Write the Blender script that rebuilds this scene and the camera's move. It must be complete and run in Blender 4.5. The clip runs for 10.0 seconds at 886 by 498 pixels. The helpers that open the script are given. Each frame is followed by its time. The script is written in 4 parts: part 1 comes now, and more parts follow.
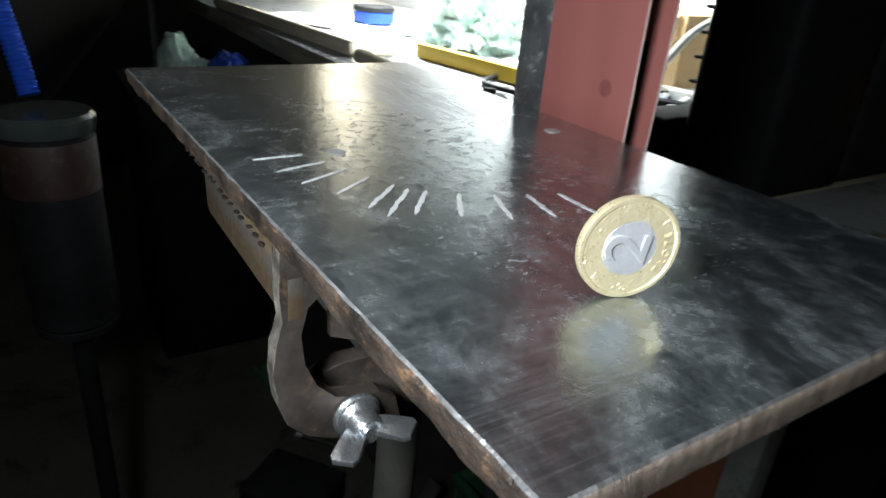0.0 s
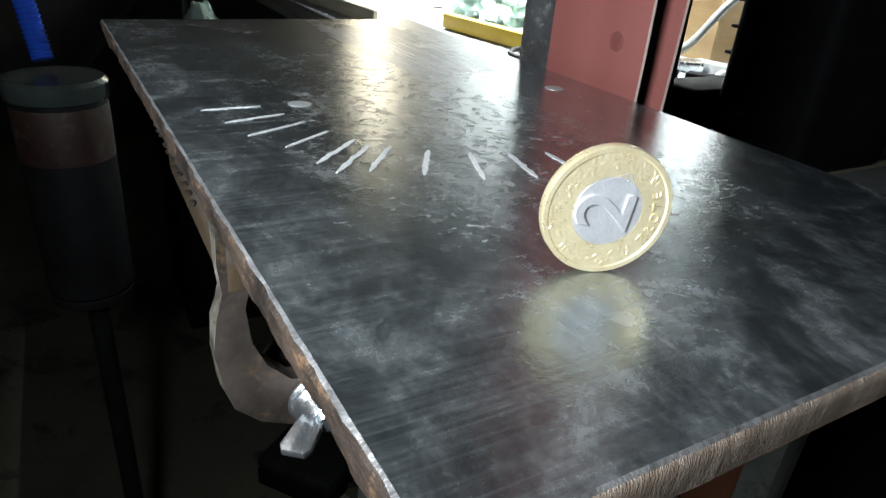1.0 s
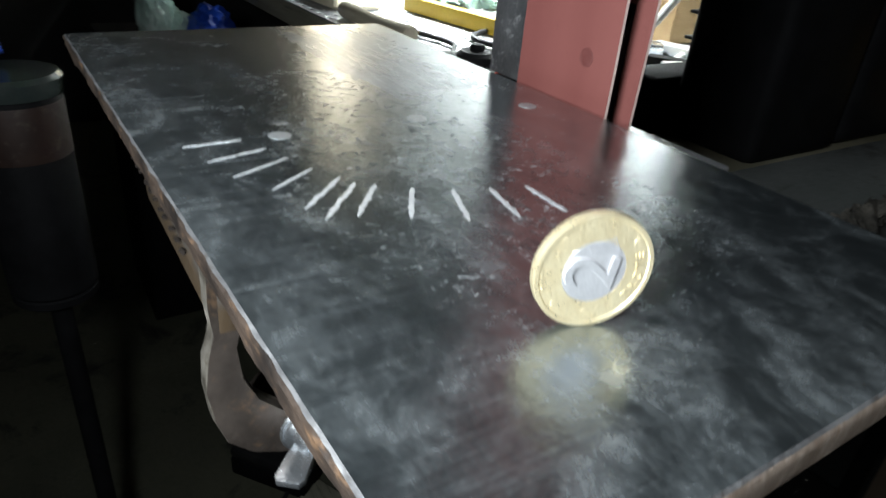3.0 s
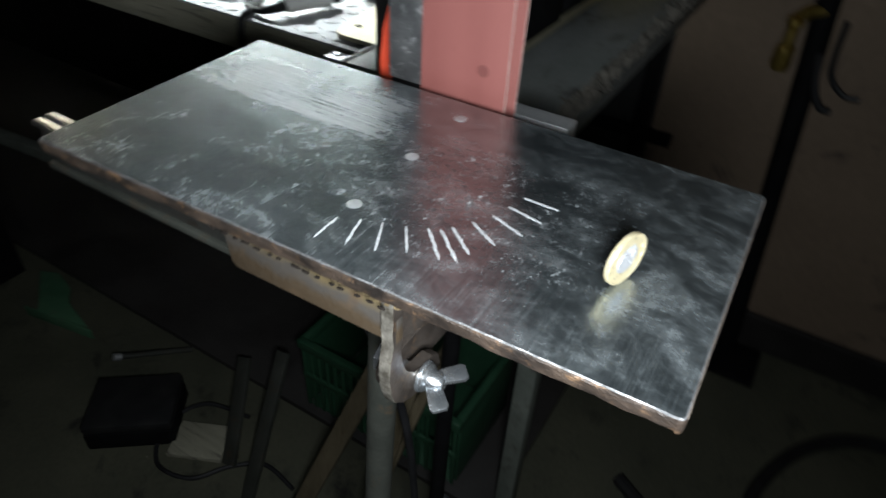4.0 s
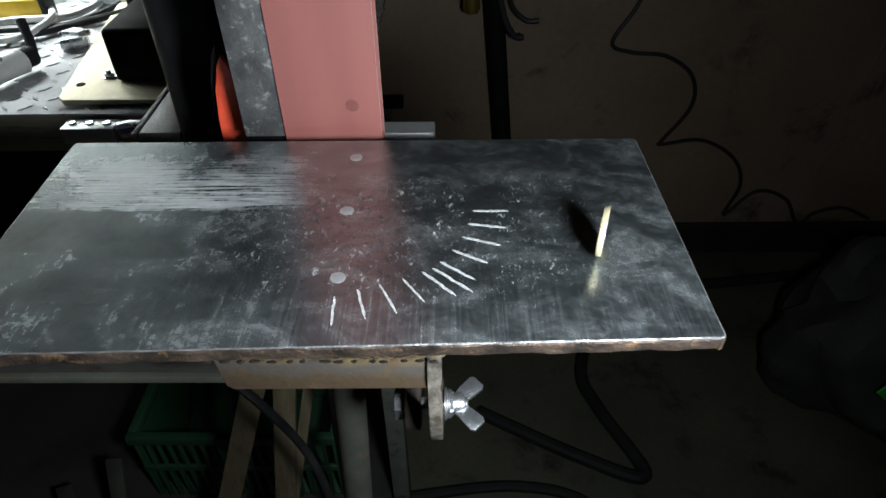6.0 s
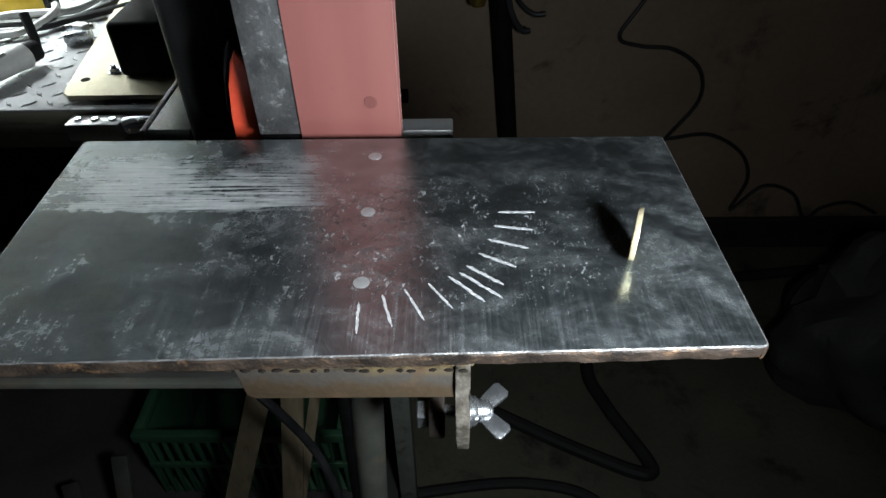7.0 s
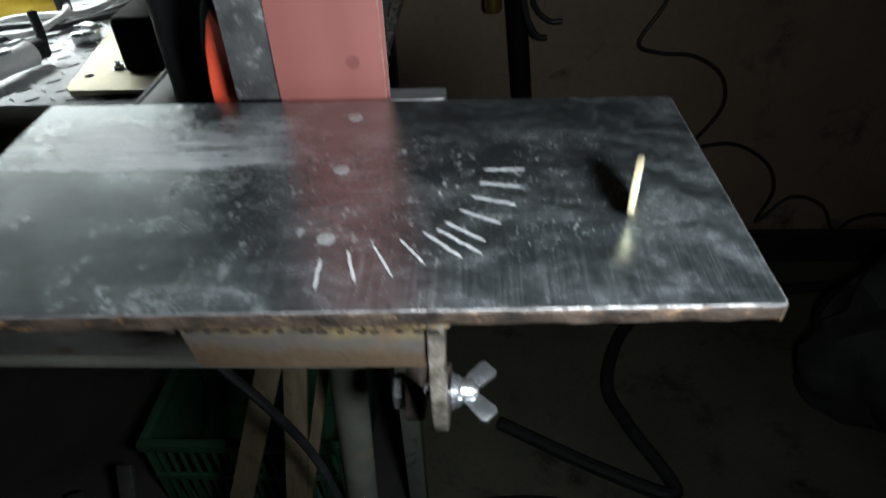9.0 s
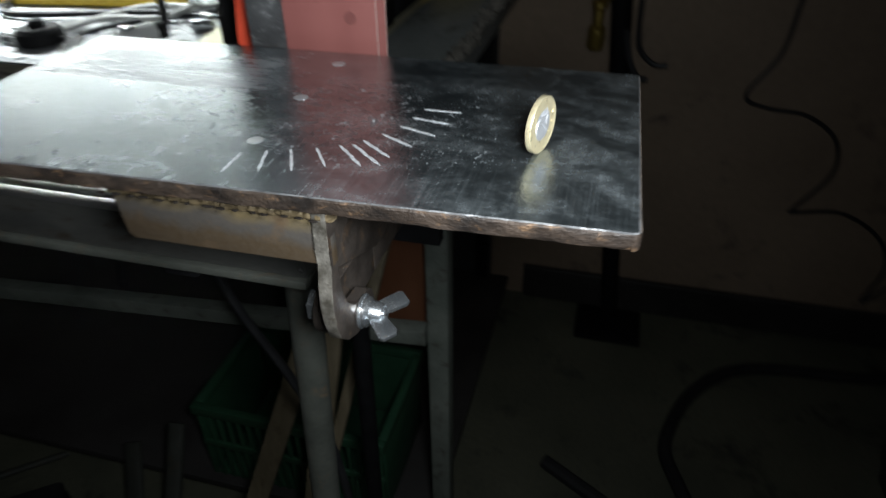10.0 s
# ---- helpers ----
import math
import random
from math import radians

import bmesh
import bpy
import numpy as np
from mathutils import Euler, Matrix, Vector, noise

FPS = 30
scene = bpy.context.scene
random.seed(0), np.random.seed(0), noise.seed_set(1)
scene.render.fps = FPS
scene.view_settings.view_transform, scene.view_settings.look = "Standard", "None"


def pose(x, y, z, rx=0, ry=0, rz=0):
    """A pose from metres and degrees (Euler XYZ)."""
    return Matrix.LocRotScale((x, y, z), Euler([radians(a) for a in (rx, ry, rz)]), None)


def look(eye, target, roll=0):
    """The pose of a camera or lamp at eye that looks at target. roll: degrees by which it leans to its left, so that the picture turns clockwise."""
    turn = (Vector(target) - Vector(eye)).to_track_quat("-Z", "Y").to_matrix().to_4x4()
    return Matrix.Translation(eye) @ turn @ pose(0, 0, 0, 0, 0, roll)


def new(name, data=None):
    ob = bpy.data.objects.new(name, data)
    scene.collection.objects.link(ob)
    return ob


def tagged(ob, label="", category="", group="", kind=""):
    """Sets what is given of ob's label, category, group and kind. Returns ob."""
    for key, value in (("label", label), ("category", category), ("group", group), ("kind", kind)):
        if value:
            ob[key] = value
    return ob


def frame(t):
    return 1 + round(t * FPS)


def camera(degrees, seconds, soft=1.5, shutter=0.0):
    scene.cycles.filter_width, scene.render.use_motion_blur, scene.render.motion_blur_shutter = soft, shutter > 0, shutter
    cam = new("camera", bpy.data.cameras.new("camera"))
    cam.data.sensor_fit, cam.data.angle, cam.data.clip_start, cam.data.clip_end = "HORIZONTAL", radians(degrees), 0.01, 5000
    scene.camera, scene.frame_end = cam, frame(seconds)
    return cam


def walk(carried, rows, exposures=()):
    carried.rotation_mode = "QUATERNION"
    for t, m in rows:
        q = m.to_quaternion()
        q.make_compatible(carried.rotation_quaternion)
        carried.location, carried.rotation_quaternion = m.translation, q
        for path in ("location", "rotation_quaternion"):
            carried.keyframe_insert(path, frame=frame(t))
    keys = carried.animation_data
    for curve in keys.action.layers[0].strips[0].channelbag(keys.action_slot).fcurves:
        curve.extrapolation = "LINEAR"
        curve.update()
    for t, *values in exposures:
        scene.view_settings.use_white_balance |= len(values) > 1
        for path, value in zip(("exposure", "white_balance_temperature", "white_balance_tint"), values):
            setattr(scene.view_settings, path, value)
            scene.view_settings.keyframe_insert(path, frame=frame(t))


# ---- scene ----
cam = camera(68.4, 10.0, 1.5, 0.65)
PATH = [
    (0, (0.185, -0.183, 1.059), (-1.339, 0.812, 0.228), 4.9),
    (0.3, (0.181, -0.168, 1.053), (-1.388, 0.746, 0.213), 4.4),
    (0.5, (0.181, -0.16, 1.053), (-1.378, 0.74, 0.184), 4.5),
    (1, (0.176, -0.159, 1.048), (-1.364, 0.746, 0.149), 4.9),
    (1.5, (0.176, -0.161, 1.051), (-1.373, 0.754, 0.177), 4.8),
    (2, (0.175, -0.157, 1.049), (-1.36, 0.764, 0.158), 4.8),
    (2.2, (0.175, -0.156, 1.049), (-1.349, 0.774, 0.148), 4.7),
    (3.3, (0.165, -0.174, 1.082), (-1.19, 0.902, 0.079), 6.3),
    (3.5, (0.157, -0.199, 1.106), (-1.039, 1.028, 0.075), 6.1),
    (4, (0.14, -0.276, 1.15), (-0.629, 1.09, -0.092), 3.3),
    (4.2, (0.13, -0.271, 1.161), (-0.533, 1.108, -0.127), 1.1),
    (4.5, (0.103, -0.255, 1.163), (-0.443, 1.176, -0.124), -0.9),
    (5, (0.061, -0.274, 1.149), (-0.023, 1.197, -0.204), -0.3),
    (5.5, (0.036, -0.311, 1.16), (0.048, 1.209, -0.14), -0.5),
    (5.7, (0.049, -0.306, 1.174), (0.024, 1.233, -0.104), -0.9),
    (6.8, (0.04, -0.286, 1.169), (0.005, 1.236, -0.127), -1.2),
    (7, (0.038, -0.287, 1.17), (0.004, 1.236, -0.125), -1.2),
    (7.5, (0.039, -0.291, 1.17), (-0.01, 1.239, -0.117), -1.3),
    (8, (0.039, -0.289, 1.169), (-0.01, 1.228, -0.133), -1.3),
    (8.5, (0.04, -0.285, 1.165), (-0.018, 1.22, -0.15), -1.7),
    (9, (0.054, -0.281, 1.134), (-0.05, 1.283, -0.109), -2.6),
    (9.5, (0.079, -0.28, 1.1), (-0.067, 1.274, -0.151), -1.4),
    (10, (0.131, -0.308, 1.105), (-0.304, 1.284, -0.025), -0.8),
]
# the camera's own exposure opens a little once the lit coin leaves the middle
EXPOSURE = [(0, 0.05), (0.7, 0.15), (1.3, 0.1), (2, -0.05), (3.3, 0.35), (4, 0.55), (5, 0.5), (8.5, 0.5), (9.2, 0.3), (9.6, 0.1), (10, -0.05)]
walk(cam, [(t, look(eye, target, roll)) for t, eye, target, roll in PATH], EXPOSURE)

# ---- world, lamps ----
world = bpy.data.worlds.new("room_air")
world.use_nodes = True
scene.world = world
world.node_tree.nodes["Background"].inputs[0].default_value = (0.6, 0.7, 0.8, 1)
world.node_tree.nodes["Background"].inputs[1].default_value = 0.0

# the small white lamp carried beside the lens, standing at the middle of its way
torch = new("torch_light", bpy.data.lights.new("torch_light", "AREA"))
torch.data.shape, torch.data.size, torch.data.energy, torch.data.color = "DISK", 0.085, 2.2, (0.90, 0.98, 1.03)
torch.matrix_world = look((0.166, -0.285, 1.112), (-0.18, 0.0, 0.84))

# the tube lamp over the bench, turned to the wall
lamp = new("bench_light", bpy.data.lights.new("bench_light", "AREA"))
lamp.data.shape, lamp.data.size, lamp.data.size_y, lamp.data.energy, lamp.data.color = "RECTANGLE", 1.15, 0.06, 50, (0.91, 1.0, 1.02)
lamp.matrix_world = look((-1.25, 0.66, 1.27), (-1.25, 1.27, 0.72))

# the warm bulb at the far end of the bench
bulb = new("bulb_light", bpy.data.lights.new("bulb_light", "AREA"))
bulb.data.shape, bulb.data.size, bulb.data.energy, bulb.data.color = "DISK", 0.10, 15, (1.0, 0.91, 0.70)
bulb.matrix_world = look((-2.80, 0.84, 1.40), (-2.82, 1.27, 1.24))


# ---- materials ----
def nodes_of(name):
    m = bpy.data.materials.new(name)
    m.use_nodes = True
    t = m.node_tree
    return m, t, t.nodes["Principled BSDF"]


def node(t, kind, **sets):
    n = t.nodes.new(kind)
    for k, v in sets.items():
        n.inputs[k.replace("_", " ")].default_value = v
    return n


def coords(t, scale=(1, 1, 1), turn=0.0):
    tc = t.nodes.new("ShaderNodeTexCoord")
    mp = t.nodes.new("ShaderNodeMapping")
    mp.inputs["Scale"].default_value = scale
    mp.inputs["Rotation"].default_value = (0, 0, radians(turn))
    t.links.new(tc.outputs["Object"], mp.inputs["Vector"])
    return mp.outputs["Vector"]


def noise_of(t, scale, detail=4.0, rough=0.6, stretch=(1, 1, 1), turn=0.0, distortion=0.0):
    n = node(t, "ShaderNodeTexNoise", Scale=scale, Detail=detail, Roughness=rough, Distortion=distortion)
    t.links.new(coords(t, stretch, turn), n.inputs["Vector"])
    return n.outputs["Fac"]


def remap(t, src, a, b, lo=0.0, hi=1.0):
    n = t.nodes.new("ShaderNodeMapRange")
    for i, v in zip((1, 2, 3, 4), (a, b, lo, hi)):
        n.inputs[i].default_value = v
    t.links.new(src, n.inputs[0])
    return n.outputs[0]


def arith(t, op, a, b):
    n = t.nodes.new("ShaderNodeMath")
    n.operation = op
    for i, v in enumerate((a, b)):
        if isinstance(v, (int, float)):
            n.inputs[i].default_value = v
        else:
            t.links.new(v, n.inputs[i])
    return n.outputs[0]


def blend(t, fac, a, b):
    n = t.nodes.new("ShaderNodeMix")
    n.data_type = "RGBA"
    t.links.new(fac, n.inputs[0])
    for i, v in ((6, a), (7, b)):
        if isinstance(v, tuple):
            n.inputs[i].default_value = (*v, 1)
        else:
            t.links.new(v, n.inputs[i])
    return n.outputs[2]


def bump(t, bsdf, src, strength, distance=0.001):
    b = node(t, "ShaderNodeBump", Strength=strength, Distance=distance)
    t.links.new(src, b.inputs["Height"])
    t.links.new(b.outputs["Normal"], bsdf.inputs["Normal"])


def surface(name, c1, c2, scale=20.0, rough=(0.4, 0.7), metal=0.0, fine=300.0, relief=0.2, stretch=(1, 1, 1), spots=None, coat=0.0, distance=0.001, shine=0.5):
    """Two colours in patches, a fine grain, uneven gloss, and spots of a third colour."""
    m, t, b = nodes_of(name)
    big = noise_of(t, scale, 5, 0.6, stretch)
    small = noise_of(t, fine, 3, 0.6, stretch)
    col = blend(t, remap(t, big, 0.35, 0.65), c1, c2)
    if spots:
        col = blend(t, remap(t, noise_of(t, scale * 2.3, 6, 0.7, stretch, 0, 0.4), 0.55, 0.68), col, spots)
    col = blend(t, remap(t, small, 0.3, 0.75, 0.0, 0.25), col, tuple(x * 0.55 for x in c1))
    t.links.new(col, b.inputs["Base Color"])
    t.links.new(remap(t, arith(t, "ADD", arith(t, "MULTIPLY", big, 0.6), arith(t, "MULTIPLY", small, 0.4)), 0.3, 0.7, *rough), b.inputs["Roughness"])
    b.inputs["Metallic"].default_value = metal
    b.inputs["Coat Weight"].default_value = coat
    b.inputs["Specular IOR Level"].default_value = shine
    bump(t, b, arith(t, "ADD", small, big), relief, distance)
    return m


def ground_plate():
    """Ground steel: brushed along y in front, polished stripe along x at the back, smeared and mottled, with pale flecks."""
    m, t, b = nodes_of("ground_steel")
    tc = t.nodes.new("ShaderNodeTexCoord")
    sep = t.nodes.new("ShaderNodeSeparateXYZ")
    t.links.new(tc.outputs["Object"], sep.inputs[0])
    X, Y = sep.outputs[0], arith(t, "SUBTRACT", sep.outputs[1], 0.07)

    def mul(*v):
        out = v[0]
        for w in v[1:]:
            out = arith(t, "MULTIPLY", out, w)
        return out

    def add(*v):
        out = v[0]
        for w in v[1:]:
            out = arith(t, "ADD", out, w)
        return out
    wob = arith(t, "MULTIPLY", arith(t, "SUBTRACT", noise_of(t, 45, 5, 0.65), 0.5), 0.05)
    wob2 = arith(t, "MULTIPLY", arith(t, "SUBTRACT", noise_of(t, 25, 3, 0.6, (1, 1, 1), 40), 0.5), 0.06)
    xw, yw = add(X, wob), add(Y, wob2)
    brush_y = noise_of(t, 1.0, 5, 0.75, (1100, 22, 1), 4)
    brush_x = noise_of(t, 1.0, 4, 0.7, (25, 700, 1), -3)
    long_y = noise_of(t, 1.0, 2, 0.5, (170, 9, 1))
    smear = noise_of(t, 28, 8, 0.70, (1, 1.6, 1), 25, 0.6)
    mottle = noise_of(t, 95, 6, 0.72, (1, 1, 1), 15, 0.9)
    fine = noise_of(t, 260, 6, 0.75, (1, 1, 1), 0, 0.6)
    flecks = noise_of(t, 470, 5, 0.8, (1, 0.55, 1), 60, 1.2)
    stripe = mul(remap(t, xw, -0.012, -0.045), remap(t, xw, -0.138, -0.118, 0.25, 1.0), remap(t, add(Y, mul(wob, 0.12)), -0.0615, -0.0585), remap(t, yw, -0.012, -0.034))
    stripe = mul(stripe, remap(t, brush_x, 0.38, 0.62, 0.1, 1.0))
    front = mul(remap(t, yw, -0.085, -0.120), remap(t, brush_y, 0.46, 0.72), remap(t, long_y, 0.35, 0.65, 0.25, 1.0))
    rim = mul(remap(t, yw, -0.122, -0.142), remap(t, smear, 0.36, 0.66), remap(t, mottle, 0.25, 0.75, 0.3, 1.0))
    haze = remap(t, smear, 0.48, 0.74)
    right = mul(remap(t, xw, 0.080, 0.130), remap(t, smear, 0.42, 0.62), remap(t, mottle, 0.35, 0.62, 0.2, 1.0))
    near = mul(remap(t, X, -0.070, -0.020), remap(t, X, 0.118, 0.080), remap(t, Y, -0.030, -0.058), remap(t, Y, -0.128, -0.100))
    speck = mul(remap(t, flecks, 0.57, 0.64), remap(t, mottle, 0.47, 0.56), add(0.10, near))
    pale = add(mul(haze, 0.15), mul(haze, remap(t, xw, 0.03, -0.05, 0.0, 0.07)), mul(stripe, 1.25), mul(front, remap(t, X, 0.05, 0.09, 0.28, 0.14)), mul(right, 0.11), mul(rim, 0.12), mul(remap(t, mottle, 0.40, 0.66), remap(t, smear, 0.3, 0.7), 0.16))
    pale = mul(pale, remap(t, fine, 0.25, 0.70, 0.35, 1.0))
    pale = arith(t, "MINIMUM", add(pale, mul(speck, 0.75)), 1.0)
    dark = blend(t, remap(t, smear, 0.32, 0.60), (0.185, 0.22, 0.235), (0.31, 0.352, 0.368))
    dark = blend(t, mul(remap(t, fine, 0.48, 0.60), remap(t, mottle, 0.38, 0.56), add(0.15, mul(near, 0.45))), dark, (0.06, 0.072, 0.078))
    col = blend(t, pale, dark, (0.58, 0.61, 0.63))
    # the lamp's warm glow at the left end, mixed into the steel colour
    warm_glow = mul(remap(t, xw, -0.085, -0.15), remap(t, fine, 0.35, 0.6, 0.05, 0.25))
    col = blend(t, warm_glow, col, (0.34, 0.29, 0.20))
    t.links.new(col, b.inputs["Base Color"])
    t.links.new(remap(t, pale, 0.0, 0.8, 0.95, 0.35), b.inputs["Metallic"])
    rg = add(remap(t, pale, 0.0, 0.7, 0.12, 0.46), mul(remap(t, fine, 0.35, 0.7), 0.05), mul(remap(t, smear, 0.35, 0.65), 0.05), mul(remap(t, fine, 0.45, 0.60), add(0.03, mul(near, 0.10))))
    t.links.new(rg, b.inputs["Roughness"])
    t.links.new(arith(t, "SUBTRACT", 0.72, mul(remap(t, fine, 0.47, 0.58), remap(t, mottle, 0.36, 0.56), add(0.18, mul(near, 0.42)))), b.inputs["Coat Weight"])
    b.inputs["Coat IOR"].default_value = 1.7
    b.inputs["Coat Roughness"].default_value = 0.12
    bump(t, b, add(mul(brush_y, 0.6), fine, mul(smear, 0.5), mul(mottle, add(0.7, mul(near, 0.4)))), 0.19, 0.0004)
    t.links.new(b.inputs["Normal"].links[0].from_socket, b.inputs["Coat Normal"])
    return m


def sanding_cloth():
    m, t, b = nodes_of("red_abrasive")
    grit = noise_of(t, 2600, 2, 0.5)
    wear = noise_of(t, 9, 4, 0.55, (4, 1, 0.4))
    stain = remap(t, noise_of(t, 38, 2, 0.4), 0.70, 0.76)
    col = blend(t, remap(t, wear, 0.3, 0.7), (0.170, 0.051, 0.044), (0.215, 0.072, 0.062))
    col = blend(t, stain, col, (0.105, 0.027, 0.024))
    col = blend(t, remap(t, grit, 0.45, 0.75, 0.0, 0.5), col, (0.128, 0.033, 0.028))
    t.links.new(col, b.inputs["Base Color"])
    b.inputs["Roughness"].default_value = 0.62
    bump(t, b, grit, 0.35, 0.0003)
    return m


def heat_tint():
    """Steel coloured by the weld above it: straw at the top, blue-grey in the middle, brown below."""
    m, t, b = nodes_of("heat_tinted_steel")
    tc = t.nodes.new("ShaderNodeTexCoord")
    sep = t.nodes.new("ShaderNodeSeparateXYZ")
    t.links.new(tc.outputs["Object"], sep.inputs[0])
    wave = arith(t, "MULTIPLY", arith(t, "SUBTRACT", noise_of(t, 70, 5, 0.65, (0.7, 1, 1)), 0.5), 0.014)
    z = arith(t, "ADD", sep.outputs[2], wave)
    grain = noise_of(t, 420, 4, 0.65)
    col = blend(t, remap(t, z, 0.0755, 0.0805), (0.092, 0.064, 0.039), (0.092, 0.082, 0.073))
    col = blend(t, remap(t, z, 0.0830, 0.0880), col, (0.17, 0.128, 0.066))
    col = blend(t, remap(t, noise_of(t, 48, 5, 0.7, (1, 1, 1), 20), 0.56, 0.66, 0.0, 0.8), col, (0.13, 0.085, 0.05))
    col = blend(t, remap(t, grain, 0.35, 0.75, 0.0, 0.35), col, (0.10, 0.08, 0.06))
    t.links.new(col, b.inputs["Base Color"])
    b.inputs["Metallic"].default_value = 0.5
    t.links.new(remap(t, grain, 0.3, 0.7, 0.32, 0.52), b.inputs["Roughness"])
    bump(t, b, arith(t, "ADD", grain, noise_of(t, 90, 3)), 0.25, 0.0006)
    return m


STEEL = ground_plate()
BELT = sanding_cloth()
RIM = surface("rubbed_arris_steel", (0.18, 0.18, 0.185), (0.32, 0.32, 0.325), 120, (0.38, 0.58), 0.75, 600, 0.4, (1, 1, 1), (0.12, 0.10, 0.085))
EDGE = surface("flame_cut_edge", (0.018, 0.014, 0.012), (0.062, 0.042, 0.030), 85, (0.4, 0.75), 0.4, 700, 0.5, (0.8, 1, 1.2), (0.17, 0.10, 0.055), 0, 0.0012)
SAWN = surface("sawn_edge", (0.24, 0.185, 0.145), (0.40, 0.325, 0.27), 60, (0.35, 0.55), 0.55, 500, 0.5, (1, 9, 1.5), (0.28, 0.18, 0.12))
RUSTY = heat_tint()
BROWN = surface("brown_scaled_steel", (0.042, 0.034, 0.029), (0.088, 0.071, 0.060), 55, (0.35, 0.6), 0.55, 500, 0.22, (1, 1, 1), (0.16, 0.10, 0.06))
FILED = surface("filed_steel_edge", (0.10, 0.088, 0.070), (0.36, 0.33, 0.285), 130, (0.28, 0.5), 0.65, 700, 0.35, (1, 1, 1), (0.10, 0.075, 0.05))
WELD = surface("weld_metal", (0.10, 0.074, 0.042), (0.21, 0.155, 0.085), 90, (0.35, 0.6), 0.5, 600, 0.5, (1, 1, 1), (0.02, 0.018, 0.016))
ZINC = surface("zinc_plate", (0.62, 0.66, 0.70), (0.78, 0.80, 0.82), 120, (0.18, 0.32), 0.95, 700, 0.15)
PLATEN = surface("worn_platen_steel", (0.105, 0.105, 0.108), (0.205, 0.205, 0.208), 55, (0.4, 0.6), 0.75, 500, 0.3, (1, 1, 1), (0.55, 0.55, 0.55))
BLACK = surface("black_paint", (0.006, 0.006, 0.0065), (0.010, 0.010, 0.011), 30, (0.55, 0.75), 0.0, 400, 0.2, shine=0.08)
RUBBER = surface("black_rubber", (0.010, 0.010, 0.011), (0.020, 0.0195, 0.0195), 25, (0.55, 0.8), 0.0, 500, 0.3, shine=0.3)
ORANGE = surface("orange_urethane", (0.55, 0.055, 0.025), (0.64, 0.085, 0.04), 30, (0.35, 0.5), 0.0, 400, 0.1)
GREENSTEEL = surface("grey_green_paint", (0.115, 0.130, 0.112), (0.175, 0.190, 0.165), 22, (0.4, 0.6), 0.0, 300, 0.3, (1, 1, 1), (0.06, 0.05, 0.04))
GREYBEAM = surface("grey_primer", (0.175, 0.19, 0.182), (0.25, 0.262, 0.255), 12, (0.5, 0.7), 0.1, 250, 0.25, (1, 0.4, 1), (0.09, 0.085, 0.08))
CRUST = surface("dirty_crust", (0.07, 0.065, 0.055), (0.16, 0.145, 0.12), 60, (0.7, 0.9), 0.0, 300, 1.0, (1, 1, 1), (0.025, 0.022, 0.02), 0, 0.004)
ALU = surface("bare_aluminium", (0.66, 0.67, 0.68), (0.76, 0.77, 0.78), 40, (0.28, 0.42), 0.8, 400, 0.15)
TREAD = surface("tread_plate", (0.44, 0.45, 0.46), (0.62, 0.63, 0.64), 14, (0.3, 0.5), 0.6, 260, 0.2, (1, 1, 1), (0.22, 0.21, 0.20))
BOARD = surface("grimy_timber", (0.26, 0.25, 0.19), (0.36, 0.34, 0.26), 9, (0.6, 0.8), 0.0, 120, 0.4, (0.5, 5, 5), (0.10, 0.09, 0.07))
WOOD = surface("aged_pine", (0.105, 0.085, 0.052), (0.155, 0.125, 0.078), 10, (0.5, 0.7), 0.0, 90, 0.3, (6, 6, 0.5), (0.075, 0.055, 0.03))
PALEWOOD = surface("split_birch", (0.66, 0.58, 0.42), (0.76, 0.69, 0.53), 22, (0.5, 0.7), 0.0, 160, 0.3, (1, 6, 6))
WALL = surface("brown_wall_board", (0.185, 0.133, 0.092), (0.255, 0.188, 0.132), 2.2, (0.6, 0.85), 0.0, 60, 0.25, (1, 1, 1), (0.045, 0.035, 0.03), 0, 0.002)
FLOOR = surface("grey_concrete", (0.060, 0.062, 0.042), (0.10, 0.098, 0.066), 3.0, (0.6, 0.85), 0.0, 90, 0.4, (1, 1, 1), (0.015, 0.014, 0.013), 0, 0.003)
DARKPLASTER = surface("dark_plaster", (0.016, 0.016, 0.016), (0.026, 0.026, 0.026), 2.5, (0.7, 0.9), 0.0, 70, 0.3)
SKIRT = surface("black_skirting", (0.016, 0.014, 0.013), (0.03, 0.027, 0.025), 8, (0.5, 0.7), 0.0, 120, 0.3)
CRATEGREEN = surface("green_plastic", (0.018, 0.060, 0.032), (0.026, 0.082, 0.043), 14, (0.35, 0.55), 0.0, 200, 0.15)
REDBOARD = surface("red_brown_board", (0.135, 0.050, 0.022), (0.180, 0.070, 0.033), 9, (0.5, 0.7), 0.0, 120, 0.3, (3, 3, 0.5))
CORD = surface("black_cord", (0.012, 0.012, 0.014), (0.022, 0.022, 0.024), 30, (0.4, 0.6), 0.0, 300, 0.1)
WHITECORD = surface("white_cord", (0.66, 0.66, 0.63), (0.75, 0.75, 0.72), 30, (0.4, 0.6), 0.0, 300, 0.1)
WHITE = surface("white_plastic", (0.70, 0.70, 0.68), (0.80, 0.80, 0.78), 20, (0.35, 0.5), 0.0, 250, 0.1)
BLUE = surface("blue_plastic", (0.012, 0.06, 0.42), (0.02, 0.09, 0.55), 25, (0.3, 0.5), 0.0, 300, 0.1)
YELLOW = surface("yellow_paint", (0.70, 0.46, 0.03), (0.80, 0.56, 0.06), 16, (0.35, 0.55), 0.0, 250, 0.1)
